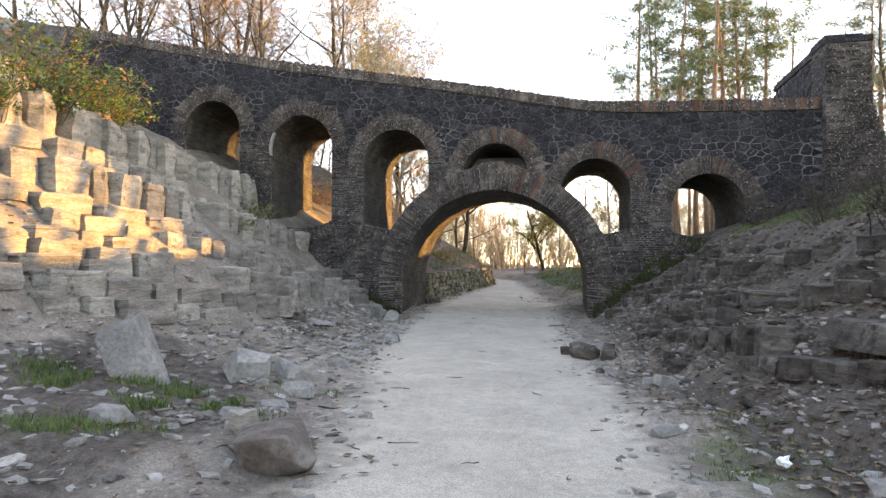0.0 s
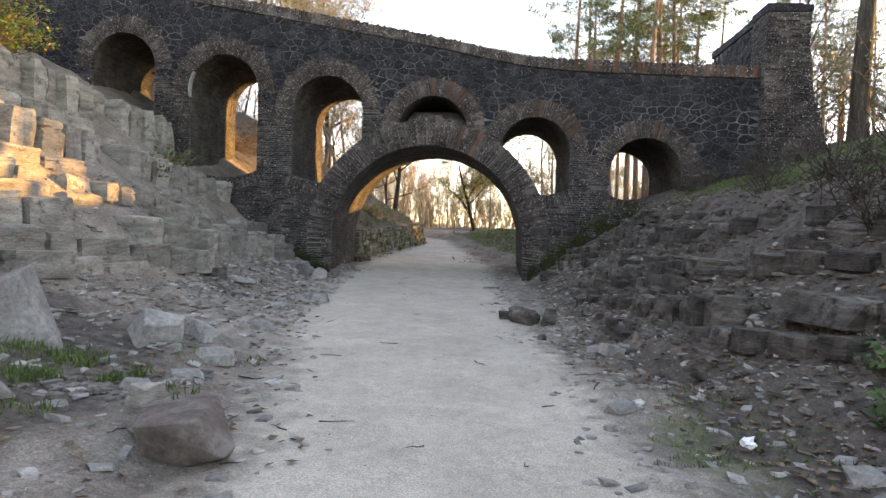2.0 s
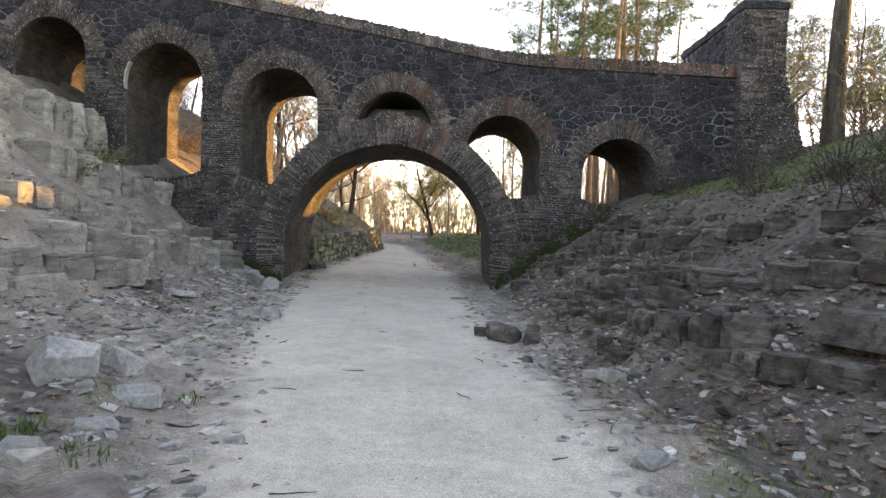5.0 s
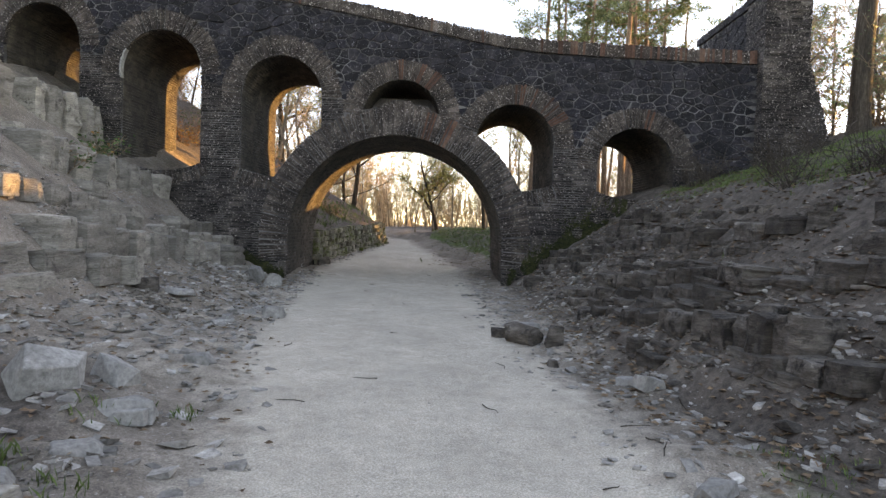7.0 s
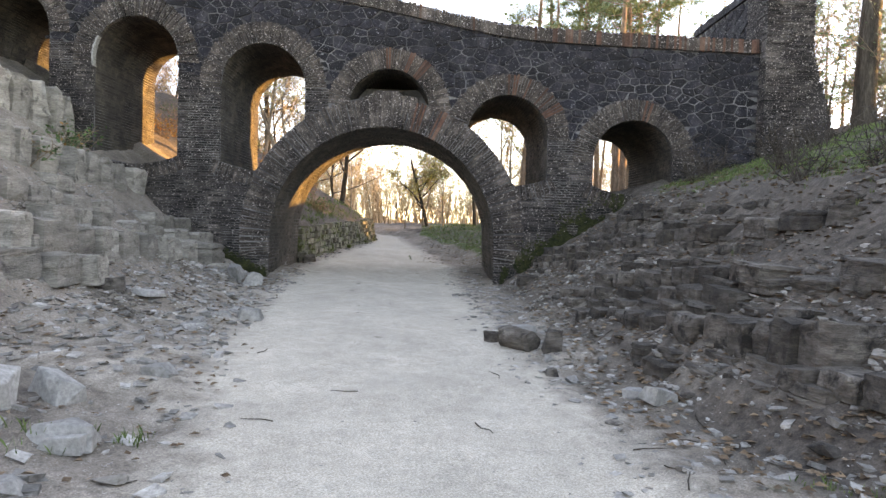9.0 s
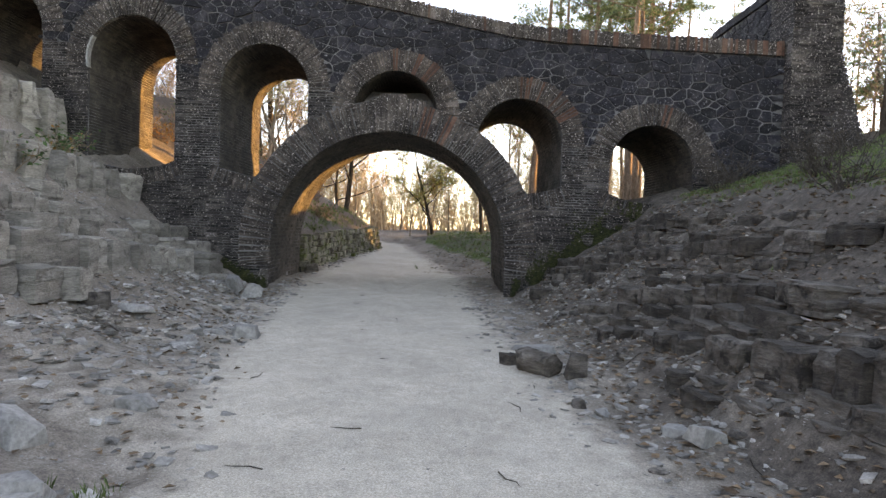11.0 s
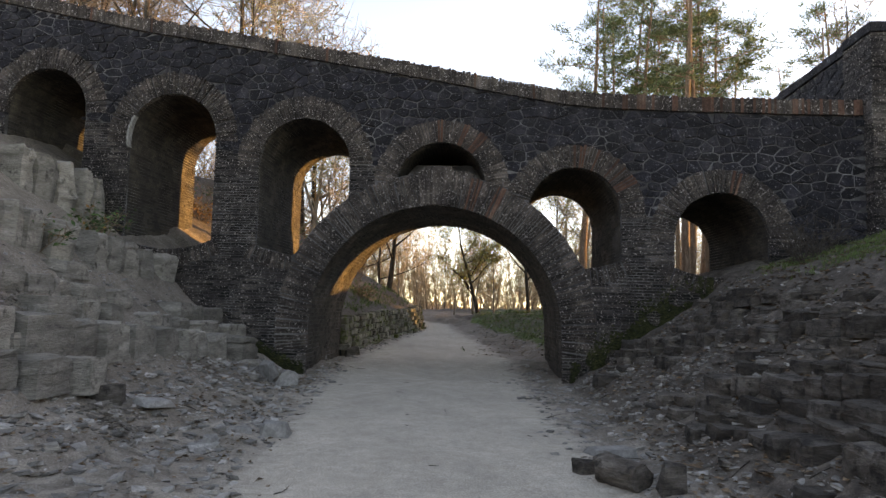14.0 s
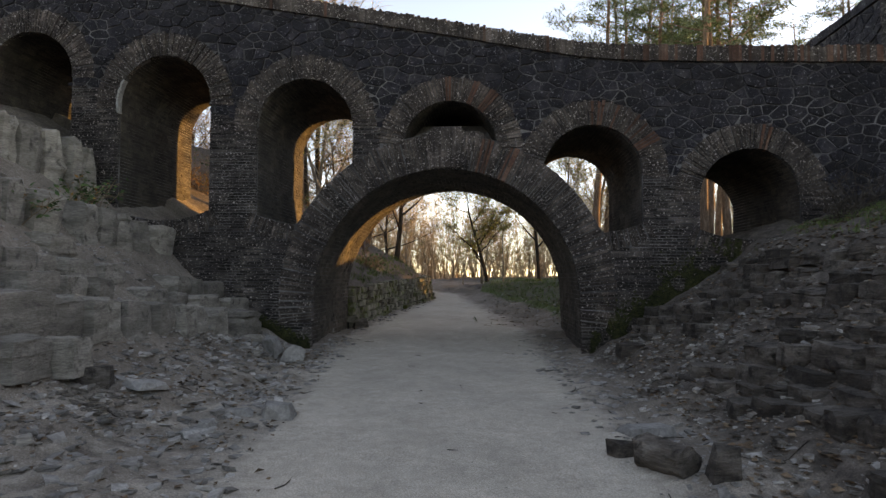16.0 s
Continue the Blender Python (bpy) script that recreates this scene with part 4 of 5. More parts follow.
# ---- loose stones, dead leaves and grass ----
def scatter_chips(count, where, mat, name, label, low=0.016, high=0.09):
    boxes = []
    while len(boxes) < count:
        p = where()
        if p is None:
            continue
        x, y = p
        s = low + (high - low) * rng.random() ** 3
        a = rng.uniform(0, 6.3)
        z = height(x, y)
        ca, sa = math.cos(a), math.sin(a)
        lx, ly, lz = s * rng.uniform(0.8, 1.8), s, s * rng.uniform(0.12, 0.4)
        tx, ty = rng.uniform(-0.3, 0.3), rng.uniform(-0.3, 0.3)
        c = []
        for sx, sy, sz in ((-1, -1, 0), (1, -1, 0), (1, 1, 0), (-1, 1, 0), (-1, -1, 1), (1, -1, 1), (1, 1, 1), (-1, 1, 1)):
            u, w2 = sx * lx * rng.uniform(0.3, 0.6), sy * ly * rng.uniform(0.3, 0.6)
            c.append((x + u * ca - w2 * sa, y + u * sa + w2 * ca, z - 0.008 + sz * lz + u * tx + w2 * ty))
        boxes.append(c)
    ob = boxes_mesh(name, boxes, mat, None)
    tagged(ob, label, "stones", kind="stuff")
    return ob


def verge(side):
    y = rng.uniform(-17.5, 1.5) if rng.random() < 0.85 else rng.uniform(1.5, 14)
    edge, foot = (PATH_L, FOOT_L) if side < 0 else (PATH_R, FOOT_R)
    e, ft = lerp_table(edge, y), lerp_table(foot, y)
    x = e + (ft - e) * rng.uniform(-0.2, 2.3) + side * rng.uniform(-0.2, 0.5)
    if abs(x) > 9 or (-0.4 < y < 3.9 and (x < -2.7 or x > 2.4)) or (y > 3 and x < ft + 0.1):
        return None
    return x, y


M_CHIP = material("stone_chips", [(0.11, 0.104, 0.097), (0.22, 0.21, 0.195), (0.38, 0.365, 0.34)], 3, 0.92, 0.3, 30, island=0.4)
scatter_chips(5200, lambda: verge(-1), M_CHIP, "stone_chips", "loose grey and buff stone chips on the verge", 0.016, 0.12)
scatter_chips(6500, lambda: verge(1), M_CHIP, "stone_chips", "loose grey stone chips at the bank's foot")
scatter_chips(6000, lambda: (lambda y: (rng.uniform(lerp_table(PATH_L, y), lerp_table(PATH_R, y)), y))(rng.uniform(-17, 3)), M_CHIP, "path_grit", "tiny pale grit on the trodden path", 0.006, 0.024)


def on_bank(side):
    y = rng.uniform(-16, -0.4)
    foot = lerp_table(FOOT_L if side < 0 else FOOT_R, y)
    x = foot + side * rng.uniform(0, 3.2)
    return (x, y) if noise.noise(Vector((x * 0.9, y * 0.9, 8))) > -0.2 else None


M_SHARD = material("shale_shards", [(0.06, 0.053, 0.047), (0.12, 0.108, 0.096), (0.24, 0.225, 0.205)], 3, 0.92, 0.3, 30, island=0.45)
scatter_chips(2600, lambda: on_bank(1), M_SHARD, "shale_shards", "flat dark shale shards lying on the ledges", 0.025, 0.13)
scatter_chips(2200, lambda: on_bank(1), M_CHIP, "shale_shards", "loose grey shale fragments on the bank", 0.015, 0.08)
scatter_chips(2400, lambda: on_bank(-1), M_CHIP, "sandstone_shards", "flat buff stone shards lying on the slope", 0.02, 0.11)
M_LEAF = material("dead_leaves", [(0.07, 0.042, 0.026), (0.14, 0.09, 0.056), (0.25, 0.19, 0.135)], 6, 0.9, 0.1, 30, island=0.5)


def scatter_leaves(count, where, name, label):
    v, f = [], []
    while len(f) < count * 2:
        p = where()
        if p is None:
            continue
        x, y = p
        z, a, s = height(x, y) + 0.012, rng.uniform(0, 6.3), rng.uniform(0.025, 0.055)
        ca, sa = math.cos(a) * s, math.sin(a) * s
        o = len(v)
        v += [(x - ca, y - sa, z + rng.uniform(0, 0.015)), (x - sa * 0.6, y + ca * 0.6, z + rng.uniform(0, 0.03)), (x + ca, y + sa, z + rng.uniform(0, 0.015)), (x + sa * 0.6, y - ca * 0.6, z + rng.uniform(0, 0.03))]
        f += [(o, o + 1, o + 2), (o, o + 2, o + 3)]
    ob = mesh_object(name, v, f, M_LEAF)
    tagged(ob, label, "leaves", kind="stuff")


def bank_spot():
    y, x = rng.uniform(-17, -0.4), rng.uniform(2.9, 9.5)
    return (x, y) if lerp_table(FOOT_R, y) - 0.9 < x < lerp_table(FOOT_R, y) + 5 else None


scatter_leaves(6000, bank_spot, "dead_leaves", "brown dead leaves on the earth bank")
scatter_leaves(1500, lambda: verge(-1), "dead_leaves", "scattered brown dead leaves on the verge")
scatter_leaves(2500, lambda: (rng.uniform(0.6, 8), rng.uniform(4, 18)), "dead_leaves", "brown dead leaves beyond the bridge")
M_GRASS = material("grass_blades", [(0.036, 0.065, 0.018), (0.075, 0.12, 0.034), (0.13, 0.16, 0.055)], 4, 0.7, 0.0, 20, island=0.4)


def scatter_grass(count, where, name, label, tall=0.16):
    v, f = [], []
    while len(f) < count:
        p = where()
        if p is None:
            continue
        x, y = p
        z = height(x, y) - 0.01
        for _ in range(5):
            bx, by = x + rng.gauss(0, 0.03), y + rng.gauss(0, 0.03)
            a, hgt, lean = rng.uniform(0, 6.3), tall * rng.uniform(0.4, 1.2), rng.uniform(0.1, 0.7)
            ca, sa = math.cos(a), math.sin(a)
            o = len(v)
            v += [(bx - sa * 0.005, by + ca * 0.005, z), (bx + sa * 0.005, by - ca * 0.005, z), (bx + ca * hgt * lean * 0.4 + sa * 0.004, by + sa * hgt * lean * 0.4 - ca * 0.004, z + hgt * 0.6), (bx + ca * hgt * lean, by + sa * hgt * lean, z + hgt)]
            f += [(o, o + 1, o + 2), (o, o + 2, o + 3)]
    ob = mesh_object(name, v, f, M_GRASS)
    tagged(ob, label, "grass", kind="stuff")


def grassy(x0, x1, y0, y1):
    def spot():
        x, y = rng.uniform(x0, x1), rng.uniform(y0, y1)
        if -0.35 < y < 3.6 and x < 10:
            return None
        return (x, y) if rng.random() < grass_amount(x, y) * 1.1 - 0.15 + 0.5 * noise.noise(Vector((x * 1.2, y * 1.2, 3))) else None
    return spot


scatter_grass(46000, grassy(5.2, 11, -13, -0.35), "bank_grass", "short green grass on the top of the bank", 0.085)
scatter_grass(5000, grassy(-4, -0.6, -14.5, -11), "grass_tufts", "green grass tufts round the boulders", 0.11)
scatter_grass(1500, grassy(3, 5, -14.5, -11.5), "grass_tufts", "thin green grass among dead leaves", 0.06)
scatter_grass(18000, grassy(0, 9, 4, 24), "verge_grass", "green grass on the verge beyond the bridge", 0.16)
scatter_grass(5000, grassy(-5, -1.8, 4, 18), "wall_top_grass", "green grass on top of the wall", 0.16)


# ---- trees ----
M_BARK = material("bark", [(0.022, 0.018, 0.015), (0.046, 0.038, 0.031), (0.09, 0.075, 0.06)], 3, 0.95, 0.8, 12, stretch=(3, 3, 0.5))
M_PINEBARK = material("pine_bark", [(0.09, 0.06, 0.042), (0.17, 0.11, 0.075), (0.25, 0.17, 0.12)], 3, 0.95, 0.8, 12, stretch=(3, 3, 0.6))
M_TWIG = material("bare_twigs", [(0.1, 0.075, 0.055), (0.18, 0.13, 0.09), (0.25, 0.19, 0.13)], 2, 0.9, 0.0, 10)
# far twigs paled and warmed: the golden sunlit haze sits in this colour
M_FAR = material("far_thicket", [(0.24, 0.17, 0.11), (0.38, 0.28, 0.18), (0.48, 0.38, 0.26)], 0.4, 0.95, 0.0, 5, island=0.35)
M_NEEDLE = material("pine_needles", [(0.05, 0.07, 0.03), (0.09, 0.12, 0.05), (0.15, 0.18, 0.08)], 1.5, 0.7, 0.0, 10, island=0.4)
M_BUD = material("budding_leaves", [(0.12, 0.12, 0.03), (0.2, 0.19, 0.05), (0.28, 0.24, 0.08)], 1.5, 0.7, 0.0, 10, island=0.4)


def tube(v, f, pts, radii, sides):
    o = len(v)
    for k, (p, r) in enumerate(zip(pts, radii)):
        d = (pts[min(k + 1, len(pts) - 1)] - pts[max(k - 1, 0)]).normalized()
        a = d.orthogonal().normalized()
        b = d.cross(a)
        v += [tuple(p + (a * math.cos(6.2832 * s / sides) + b * math.sin(6.2832 * s / sides)) * r) for s in range(sides)]
    for k in range(len(pts) - 1):
        f += [(o + k * sides + s, o + k * sides + (s + 1) % sides, o + (k + 1) * sides + (s + 1) % sides, o + (k + 1) * sides + s) for s in range(sides)]


def limb(r, start, direction, length, radius, wander, up, steps):
    pts, d, p = [start.copy()], direction.normalized(), start.copy()
    for k in range(steps):
        d = (d + Vector((r.uniform(-1, 1), r.uniform(-1, 1), r.uniform(-1, 1))) * wander + Vector((0, 0, up))).normalized()
        p = p + d * (length / steps)
        pts.append(p.copy())
    return pts, [max(0.006, radius * (1 - 0.85 * k / steps)) for k in range(steps + 1)]


def bare_tree(seed, tall, radius, limbs=9, first=0.3, lean=(0, 0), fine=6, buds=0, spread=0.42, bough=(), sway=0.09):
    r = random.Random(seed)
    tv, tf, cv, cf, bv, bf = [], [], [], [], [], []
    pts, radii = limb(r, Vector((0, 0, -0.4)), Vector((lean[0], lean[1], 1)), tall * 0.95, radius, sway, 0.06, 14)
    tube(tv, tf, pts, [x * 1.25 if k == 0 else x for k, x in enumerate(radii)], 8)
    if bough:
        tube(tv, tf, [Vector(p) for p in bough], [0.12 - 0.022 * k for k in range(len(bough))], 6)
    for i in range(limbs):
        t = first + (0.95 - first) * (i + r.random()) / limbs
        k = min(13, int(t * 14))
        base = pts[k].lerp(pts[k + 1], t * 14 - k)
        a = r.uniform(0, 6.3)
        lp, lr = limb(r, base, Vector((math.cos(a), math.sin(a), r.uniform(0.3, 1.1))), tall * spread * (1.15 - t * 0.75), radii[k] * 0.55, 0.17, 0.07, 8)
        tube(tv, tf, lp, lr, 5)
        for j in range(5):
            kk = r.randrange(2, 8)
            bp, br = limb(r, lp[kk], (lp[kk] - lp[kk - 1]).normalized() + Vector((r.uniform(-1, 1), r.uniform(-1, 1), r.uniform(-0.2, 0.9))) * 0.9, tall * 0.16 * r.uniform(0.6, 1.2), lr[kk] * 0.6, 0.22, 0.05, 5)
            tube(cv, cf, bp, br, 3)
            for _ in range(fine):
                q = bp[r.randrange(1, 6)]
                wp, wr = limb(r, q, Vector((r.uniform(-1, 1), r.uniform(-1, 1), r.uniform(-0.3, 1))), tall * 0.1 * r.uniform(0.5, 1.3), 0.016, 0.3, 0.05, 3)
                tube(cv, cf, wp, wr, 3)
                for _ in range(buds):
                    c = wp[r.randrange(4)] + Vector((r.gauss(0, 0.12), r.gauss(0, 0.12), r.gauss(0, 0.12)))
                    o, s = len(bv), r.uniform(0.03, 0.07)
                    bv += [tuple(c + Vector((r.uniform(-s, s), r.uniform(-s, s), r.uniform(-s, s)))) for _ in range(3)]
                    bf.append((o, o + 1, o + 2))
    return tv, tf, cv, cf, bv, bf


def pine_tree(seed, tall, radius):
    r = random.Random(seed)
    tv, tf, cv, cf = [], [], [], []
    pts, radii = limb(r, Vector((0, 0, -0.5)), Vector((r.uniform(-0.08, 0.08), r.uniform(-0.08, 0.08), 1)), tall, radius, 0.05, 0.05, 14)
    tube(tv, tf, pts, radii, 8)
    for i in range(22):
        t = 0.42 + 0.57 * (i + r.random()) / 22
        k = min(13, int(t * 14))
        a = r.uniform(0, 6.3)
        full = t > 0.5 or r.random() < 0.3
        lp, lr = limb(r, pts[k].lerp(pts[k + 1], t * 14 - k), Vector((math.cos(a), math.sin(a), r.uniform(-0.1, 0.5))), tall * (0.27 - 0.19 * (t - 0.42) / 0.57) * r.uniform(0.6, 1.2), max(0.03, radii[k] * 0.3), 0.2, 0.05, 6)
        tube(tv, tf, lp, lr, 4)
        if not full:
            continue
        for _ in range(7):
            q = lp[r.randrange(2, 7)] + Vector((r.gauss(0, 0.28), r.gauss(0, 0.28), r.gauss(0.1, 0.15)))
            for _ in range(26):
                c = q + Vector((r.gauss(0, 0.2), r.gauss(0, 0.2), r.gauss(0, 0.09)))
                d = Vector((r.uniform(-1, 1), r.uniform(-1, 1), r.uniform(-0.3, 1))).normalized() * r.uniform(0.16, 0.36)
                s = d.orthogonal().normalized() * 0.028
                o = len(cv)
                cv += [tuple(c - s), tuple(c + s), tuple(c + d)]
                cf.append((o, o + 1, o + 2))
    return tv, tf, cv, cf


def plant_meshes(kind, parts):
    out = []
    for name, v, f, mat, smooth in parts:
        if f:
            me = bpy.data.meshes.new(name)
            me.from_pydata(v, [], f)
            me.update()
            me.materials.append(mat)
            if smooth:
                me.polygons.foreach_set("use_smooth", [True] * len(me.polygons))
            out.append((name, me))
    return out


BARES = []
for k in range(5):
    tv, tf, cv, cf, bv, bf = bare_tree(50 + k, 10, 0.14, 11, 0.28, (random.Random(k).uniform(-0.2, 0.2), 0), 7)
    BARES.append(plant_meshes("tree", [("trunk", tv, tf, M_BARK, True), ("crown", cv, cf, M_TWIG, False)]))
# bark lightened to carry the bright haze behind the arches
M_HAZEBARK = material("haze_paled_bark", [(0.1, 0.08, 0.06), (0.19, 0.15, 0.115), (0.28, 0.23, 0.18)], 3, 0.95, 0.4, 12, stretch=(3, 3, 0.5))
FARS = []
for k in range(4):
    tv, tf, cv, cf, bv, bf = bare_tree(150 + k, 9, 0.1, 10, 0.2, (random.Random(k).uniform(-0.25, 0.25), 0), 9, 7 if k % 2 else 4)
    FARS.append(plant_meshes("tree", [("trunk", tv, tf, M_HAZEBARK, True), ("crown", cv, cf, M_FAR, False), ("foliage", bv, bf, M_BUD, False)]))
PINES = []
for k in range(4):
    tv, tf, cv, cf = pine_tree(80 + k, 18, 0.22)
    PINES.append(plant_meshes("tree", [("trunk", tv, tf, M_PINEBARK, True), ("crown", cv, cf, M_NEEDLE, False)]))


def plant(meshes, name, x, y, scale, turn, label, category="tree", group="", sink=0.0):
    ob = new(name)
    ob.matrix_basis = Matrix.LocRotScale((x, y, height(x, y) - sink), Euler((0, 0, turn)), (scale, scale, scale * random.Random(int(x * 97 + y * 31)).uniform(0.9, 1.12)))
    for n, me in meshes:
        p = new(n, me)
        p.parent = ob
    tagged(ob, label, category, group)
    return ob


def single(seed, tall, radius, **kw):
    tv, tf, cv, cf, bv, bf = bare_tree(seed, tall, radius, **kw)
    return plant_meshes("tree", [("trunk", tv, tf, M_BARK, True), ("crown", cv, cf, M_TWIG, False), ("foliage", bv, bf, M_BUD, False)])


plant(single(3, 6.5, 0.13, limbs=11, first=0.22, lean=(-0.1, 0), fine=10, buds=24, spread=0.5), "small_tree", 0.25, 24, 1.0, 0.4, "small forked tree with yellow-green buds beside the path")
plant(single(7, 8.0, 0.16, limbs=9, first=0.25, lean=(0.35, 0), fine=7), "leaning_tree", -4.6, 20.5, 1.0, 0.0, "dark leaning bare tree on the earth slope")
plant(single(9, 15, 0.26, limbs=10, first=0.36, lean=(-0.02, 0), fine=7, sway=0.02, bough=[(0.75, 0, 4.6), (0, 0, 4.7), (-1.0, 0.1, 4.55), (-1.9, 0, 4.6), (-2.9, 0.2, 5.1), (-3.3, 0.2, 5.0)]), "bare_tree", 11.3, 0.2, 1.0, 0.2, "large dark bare tree beside the pier")
plant(single(15, 7.5, 0.12, limbs=9, first=0.3, fine=8, buds=2), "bare_tree", 3.0, 23, 1.0, 2.2, "slender bare tree on the grass verge")
for k, (x, y, s) in enumerate([(4.7, 13, 0.8), (6.2, 14.5, 0.75), (7.4, 19, 0.9), (8.1, 16, 0.8), (5.6, 17, 0.85), (9.6, 21, 0.9), (6.9, 12.6, 0.8), (7.8, 10.0, 0.8), (8.4, 11.5, 0.75), (9.1, 13.6, 0.8), (10.2, 14.5, 0.8)]):
    plant(PINES[k % 4], "pine_tree", x, y, s, k * 1.3, "tall pine with bare reddish trunk", group="pines beyond the bridge")
placing = random.Random(31)
for k in range(16):
    x, y = placing.uniform(6.5, 26), placing.uniform(22, 42)
    if (x - 2.2) / (y + 19) < 0.12:
        continue
    plant(PINES[k % 4], "pine_tree", x, y, placing.uniform(0.8, 1.15), placing.uniform(0, 6), "tall pine with bare trunk and sparse dark crown", group="pines beyond the bridge")
for k in range(46):
    x, y = placing.uniform(-24, -6), placing.uniform(7, 36)
    if x > -7.5 and y < 14:
        continue
    plant(BARES[k % 5], "bare_tree", x, y, placing.uniform(1.15, 1.6) if y < 24 else placing.uniform(0.9, 1.3), placing.uniform(0, 6), "leafless woodland tree on the hillside", group="bare trees on the hillside")
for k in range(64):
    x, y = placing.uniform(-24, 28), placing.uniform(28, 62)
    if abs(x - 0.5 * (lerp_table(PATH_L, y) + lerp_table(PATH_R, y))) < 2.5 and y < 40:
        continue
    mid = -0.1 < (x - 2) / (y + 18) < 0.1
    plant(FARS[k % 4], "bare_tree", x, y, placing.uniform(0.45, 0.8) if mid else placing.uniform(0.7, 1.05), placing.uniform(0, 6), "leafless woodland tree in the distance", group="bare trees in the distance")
# the first 13 stand out of view, added to dapple sun on the rocks
for k in range(20):
    x, y = (placing.uniform(13, 24), placing.uniform(-5, 3)) if k < 5 else ((placing.uniform(12.5, 20), placing.uniform(-9, -1)) if k < 13 else (placing.uniform(15, 22), placing.uniform(16, 25)))
    plant(BARES[k % 5], "bare_tree", x, y, placing.uniform(0.8, 1.2), placing.uniform(0, 6), "leafless tree above the bank, some unseen and added for dapple", group="bare trees above the bank")
for k, (x, y, sc) in enumerate([(-8.6, 12.0, 1.0), (-7.2, 13.5, 0.95), (-6.2, 15.5, 1.0), (-5.4, 18.0, 1.0), (-7.8, 17.0, 1.1), (-9.6, 15.0, 1.1), (-6.6, 20.5, 1.0), (-10.8, 18.5, 1.1), (3.9, 14.5, 0.95), (4.6, 19.5, 1.0), (5.2, 16.0, 1.0)]):
    plant(FARS[k % 4], "budding_tree", x, y, sc, k * 1.7, "slender tree with golden-green spring buds", group="budding trees behind the bridge")
for k in range(15):
    y = placing.uniform(18, 40)
    x = 2.1 + placing.uniform(0.43, 0.66) * (y + 18.7)
    if k % 2:
        plant(PINES[k % 4], "pine_tree", x, y, placing.uniform(0.75, 1.05), placing.uniform(0, 6), "tall pine with bare trunk beyond the pier", group="trees beyond the pier")
    else:
        plant(BARES[k % 5], "bare_tree", x, y, placing.uniform(1.0, 1.5), placing.uniform(0, 6), "leafless tree beyond the pier", group="trees beyond the pier")

thicket = random.Random(77)
v, f = [], []
for _ in range(1700):
    x, y = thicket.uniform(-40, 45), thicket.uniform(44, 78)
    z0 = height(x, y)
    tall = thicket.uniform(2.0, 8.5) if -6 < x < 12 else thicket.uniform(3, 11)
    pts, radii = limb(thicket, Vector((x, y, z0 - 0.2)), Vector((thicket.uniform(-0.3, 0.3), 0, 1)), tall, 0.07, 0.12, 0.04, 5)
    tube(v, f, pts, [max(0.02, q) for q in radii], 3)
    for _ in range(13):
        q = pts[thicket.randrange(1, 6)]
        wp, wr = limb(thicket, q, Vector((thicket.uniform(-1, 1), thicket.uniform(-1, 1), thicket.uniform(0, 1))), tall * 0.3, 0.02, 0.3, 0.04, 2)
        tube(v, f, wp, [max(0.012, q2) for q2 in wr], 3)
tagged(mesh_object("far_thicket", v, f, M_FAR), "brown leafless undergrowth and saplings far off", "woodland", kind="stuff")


# ---- shrubs ----
M_IVY = material("shrub_leaves", [(0.013, 0.034, 0.009), (0.028, 0.07, 0.015), (0.065, 0.12, 0.03)], 3, 0.5, 0.0, 10, island=0.5)
M_RUST = material("rusty_leaves", [(0.2, 0.06, 0.02), (0.26, 0.12, 0.03), (0.25, 0.2, 0.05)], 3, 0.6, 0.0, 10, island=0.4)


def shrub(x, y, wide, tall, stems, leaves, label, seed, leaf_mat=None, rust=0, stem_mat=None):
    r = random.Random(seed)
    sv, sf, lv, lf, rv, rf = [], [], [], [], [], []
    for _ in range(stems):
        a = r.uniform(0, 6.3)
        pts, radii = limb(r, Vector((r.gauss(0, wide * 0.12), r.gauss(0, wide * 0.12), -0.1)), Vector((math.cos(a) * 0.8, math.sin(a) * 0.8, 1)), tall * r.uniform(0.7, 1.35), 0.012, 0.22, -0.01, 6)
        tube(sv, sf, pts, radii, 3)
        for _ in range(4):
            q = pts[r.randrange(2, 7)]
            wp, wr = limb(r, q, Vector((r.uniform(-1, 1), r.uniform(-1, 1), r.uniform(-0.2, 1))), tall * 0.35, 0.005, 0.3, 0, 3)
            tube(sv, sf, wp, wr, 3)
            for _ in range(leaves):
                c = wp[r.randrange(1, 4)] + Vector((r.gauss(0, 0.06), r.gauss(0, 0.06), r.gauss(0, 0.05)))
                tv, tf = (rv, rf) if r.random() < rust else (lv, lf)
                o, s = len(tv), r.uniform(0.03, 0.065)
                d1 = Vector((r.uniform(-1, 1), r.uniform(-1, 1), r.uniform(-0.6, 0.6))).normalized() * s
                d2 = d1.orthogonal().normalized() * s * 0.5
                tv += [tuple(c - d1), tuple(c + d2), tuple(c + d1), tuple(c - d2)]
                tf.append((o, o + 1, o + 2, o + 3))
    ob = new("shrub")
    ob.location = (x, y, height(x, y) - 0.03)
    for n, me in plant_meshes("shrub", [("branchwork", sv, sf, stem_mat or M_TWIG, False), ("foliage", lv, lf, leaf_mat or M_IVY, False), ("rusty_foliage", rv, rf, M_RUST, False)]):
        p = new(n, me)
        p.parent = ob
    tagged(ob, label, "shrub")


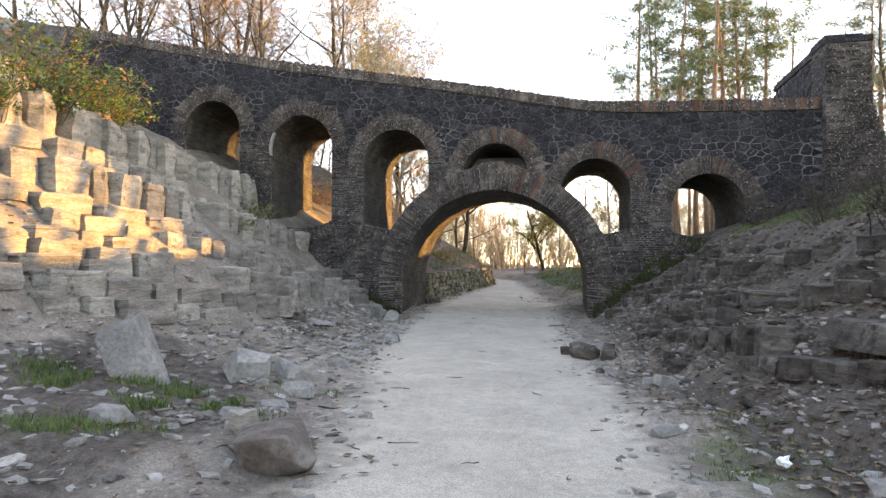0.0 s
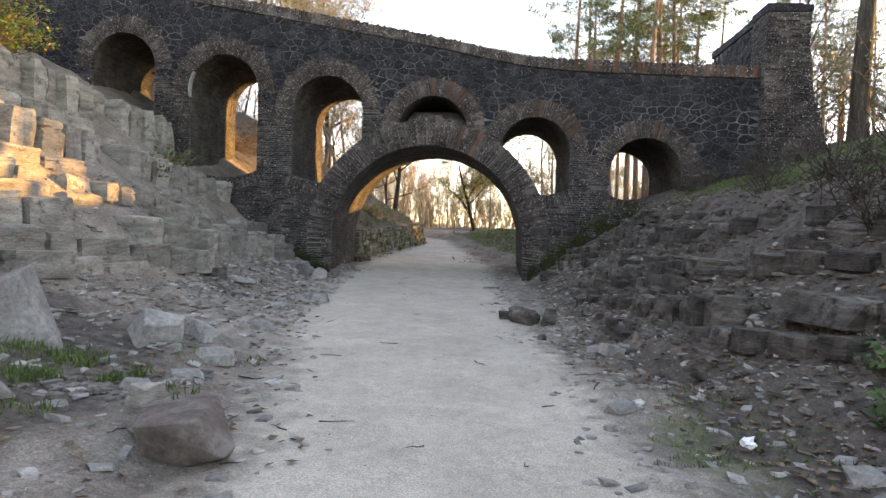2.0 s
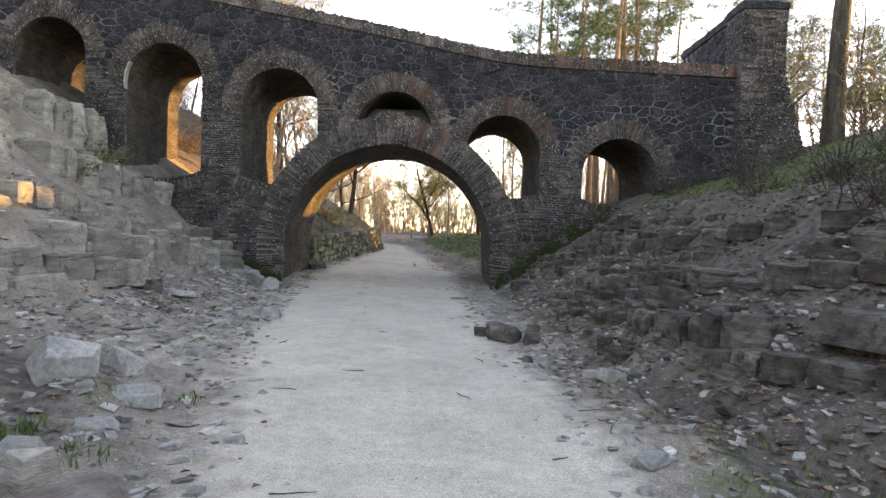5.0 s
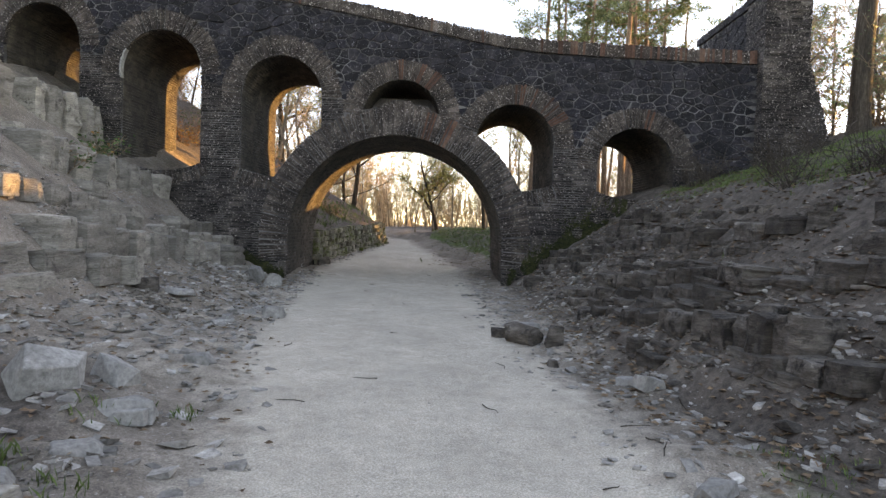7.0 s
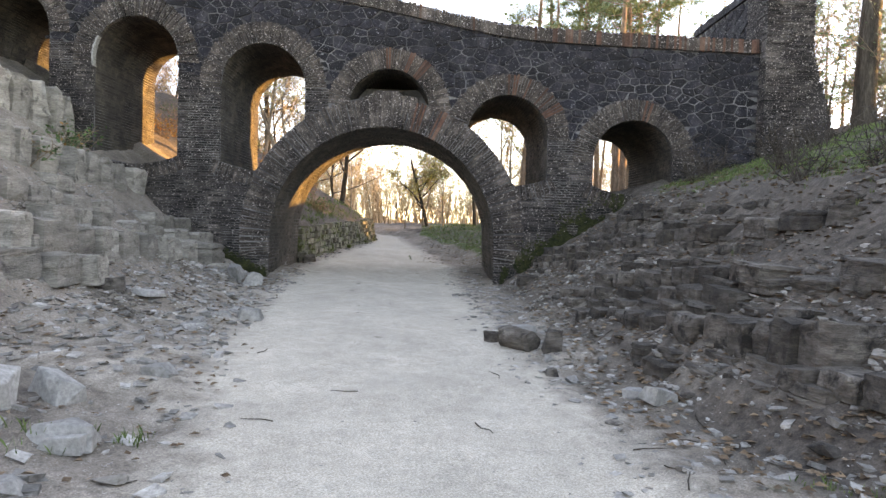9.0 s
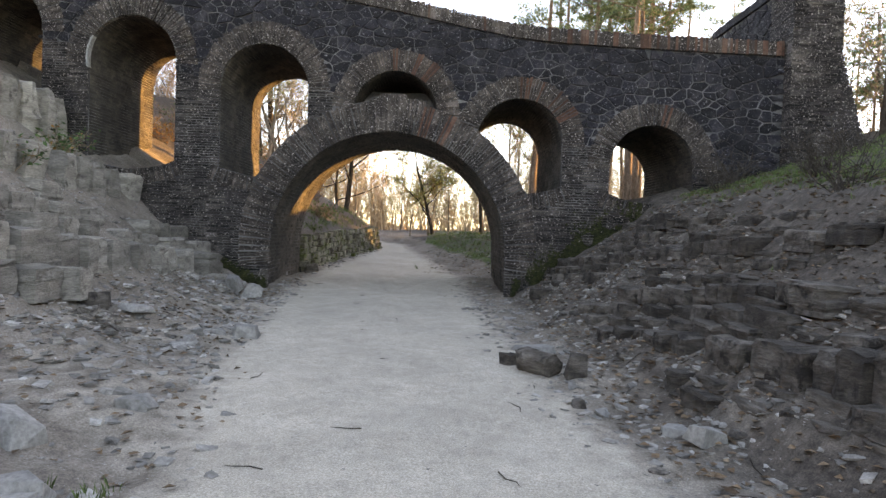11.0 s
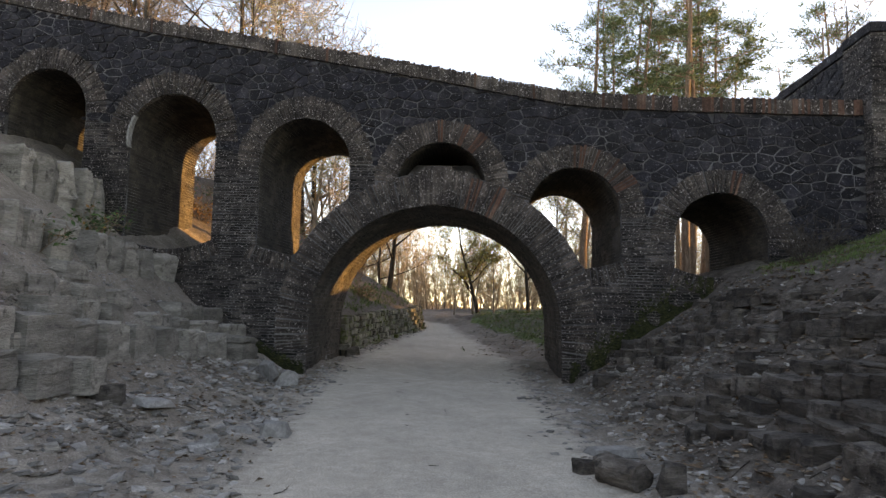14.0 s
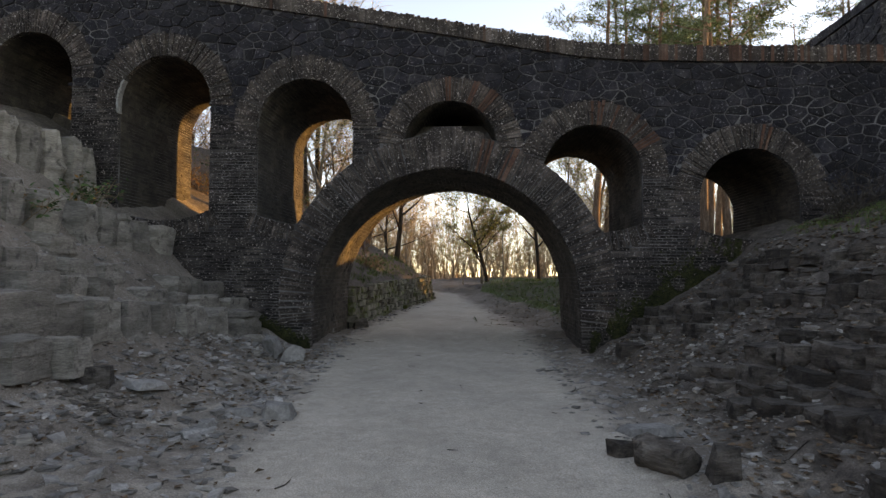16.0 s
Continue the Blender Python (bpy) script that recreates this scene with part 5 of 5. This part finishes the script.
for k, (x, y, wdt, tl) in enumerate([(-9.7, -4.2, 1.5, 1.2), (-8.9, -5.2, 1.5, 1.2), (-8.4, -6.4, 1.6, 1.25), (-8.2, -8.0, 1.5, 1.25), (-8.0, -9.6, 1.5, 1.2), (-7.8, -11.2, 1.5, 1.2), (-9.8, -6.2, 1.8, 1.6), (-9.6, -8.5, 1.8, 1.6)]):
    shrub(x, y, wdt, tl, 46, 7, "overgrown twiggy shrub with green and rusty leaves above the rock", 500 + k, None, 0.08, M_BARK)
for k, (x, y) in enumerate([(-6.4, -2.4), (-6.0, -4.2), (-6.8, -1.3)]):
    shrub(x, y, 0.8, 0.55, 16, 3, "thin twiggy bramble trailing over the rock", 540 + k, None, 0.1)
for k, (x, y, tl) in enumerate([(6.7, -1.6, 0.75), (7.1, -1.1, 0.8), (7.2, -4.4, 0.8), (6.6, -6.0, 0.7), (7.4, -6.6, 0.9), (7.0, -8.0, 0.8), (6.5, -9.3, 0.7), (6.9, -9.9, 0.8), (6.3, -10.4, 0.7), (7.3, -9.0, 0.9), (8.8, -2.5, 0.9), (7.8, -3.2, 0.6)]):
    shrub(x, y, 0.8, tl, 24, 0, "dry brown leafless bramble on the grassy bank", 560 + k, stem_mat=M_BARK)
for k, (x, y, tl) in enumerate([(-7.2, 6.5, 1.0), (-6.2, 8.0, 1.1), (-8.3, 8.5, 1.2), (-5.4, 10, 1.0), (-9.6, 7.2, 1.2), (-6.8, 11, 1.2), (-4.6, 13, 0.9), (-3.6, 9.5, 0.6), (-4.4, 7.4, 0.7), (-7.6, 4.9, 0.9)]):
    shrub(x, y, 1.0, tl, 30, 2, "tangled brown undergrowth on the slope beyond the bridge", 610 + k, M_RUST if k % 3 == 0 else None)
# out of view, added to keep the sun off part of the left rock
for k, (x, y) in enumerate([(12.7, 0.4), (12.9, 1.6)]):
    shrub(x, y, 1.8, 2.9, 46, 12, "unseen evergreen shrub added to shade the left rock", 640 + k)
for k, (x, y) in enumerate([(5.15, -13.2), (5.4, -12.8), (5.1, -13.9)]):
    shrub(x, y, 0.5, 0.32, 20, 7, "low dark green leafy shrub at the bank's foot", 590 + k)

# a heap of dark crumbled earth between the boulders
scatter_chips(420, lambda: (rng.gauss(-1.35, 0.3), rng.gauss(-12.9, 0.28)), M_SOIL, "earth_crumbs", "dark crumbled earth heaped between the stones", 0.03, 0.11)
# a strip of dark crumbled earth sliding down the rock
scatter_chips(900, lambda: (lambda t: (-4.9 + 2.2 * t + rng.gauss(0, 0.16), -6.0 - 0.9 * t + rng.gauss(0, 0.22)))(rng.random()), M_SOIL, "earth_crumbs", "dark crumbled earth sliding down the rock", 0.03, 0.1)

# fallen twigs
v, f = [], []
for k in range(150):
    p = verge(-1 if k % 2 else 1) if k < 125 else (lambda y: (rng.uniform(lerp_table(PATH_L, y), lerp_table(PATH_R, y)), y))(rng.uniform(-16, 2))
    if p:
        a, ln = rng.uniform(0, 6.3), rng.uniform(0.08, 0.35)
        q = [Vector((p[0] + math.cos(a) * ln * t, p[1] + math.sin(a) * ln * t, 0)) + Vector((rng.gauss(0, 0.012), rng.gauss(0, 0.012), 0)) for t in (0, 0.35, 0.7, 1)]
        tube(v, f, [Vector((u.x, u.y, height(u.x, u.y) + 0.012)) for u in q], [0.006, 0.005, 0.004, 0.002], 4)
tagged(mesh_object("fallen_twig_litter", v, f, M_BARK), "dry fallen twigs on the path and verge", "twigs", kind="stuff")

# a crumpled scrap of white paper
bm = bmesh.new()
bmesh.ops.create_icosphere(bm, subdivisions=2, radius=0.055)
for vert in bm.verts:
    vert.co *= 1 + 0.9 * noise.noise(vert.co * 30)
    vert.co.z *= 0.8
scrap_mesh = bpy.data.meshes.new("paper_scrap")
bm.to_mesh(scrap_mesh)
bm.free()
scrap_mesh.materials.append(material("white_paper", [(0.75, 0.75, 0.76), (0.85, 0.85, 0.86)], 20, 0.8, 0.2, 60))
scrap = new("paper_scrap", scrap_mesh)
scrap.location = (3.99, -13.0, height(3.99, -13.0) + 0.04)
tagged(scrap, "crumpled scrap of white paper on dead leaves", "litter")

# moss along the foot of the bridge
M_MOSSY = material("moss", [(0.012, 0.015, 0.006), (0.024, 0.029, 0.01), (0.045, 0.05, 0.018)], 5, 0.95, 0.2, 20, island=0.4)
v, f = [], []
for _ in range(5200):
    x = rng.choice((rng.uniform(2.75, 5.6), rng.uniform(2.75, 5.0), rng.uniform(-3.9, -2.85)))
    base = height(x, -0.2)
    z = base - 0.05 + abs(rng.gauss(0, 0.28 if x > 0 else 0.12))
    if kind_at(x, z) not in ("brick", "ring") or noise.noise(Vector((x * 2.5, z * 2.5, 4))) < -0.15:
        continue
    o, s = len(v), rng.uniform(0.015, 0.035)
    y = -0.03
    v += [(x - s, y, z), (x, y - rng.uniform(0.005, 0.02), z - s), (x + s, y, z), (x, y - rng.uniform(0.005, 0.02), z + s)]
    f += [(o, o + 1, o + 2), (o, o + 2, o + 3)]
tagged(mesh_object("moss", v, f, M_MOSSY), "dark green moss on the bridge's foot", "moss", kind="stuff")
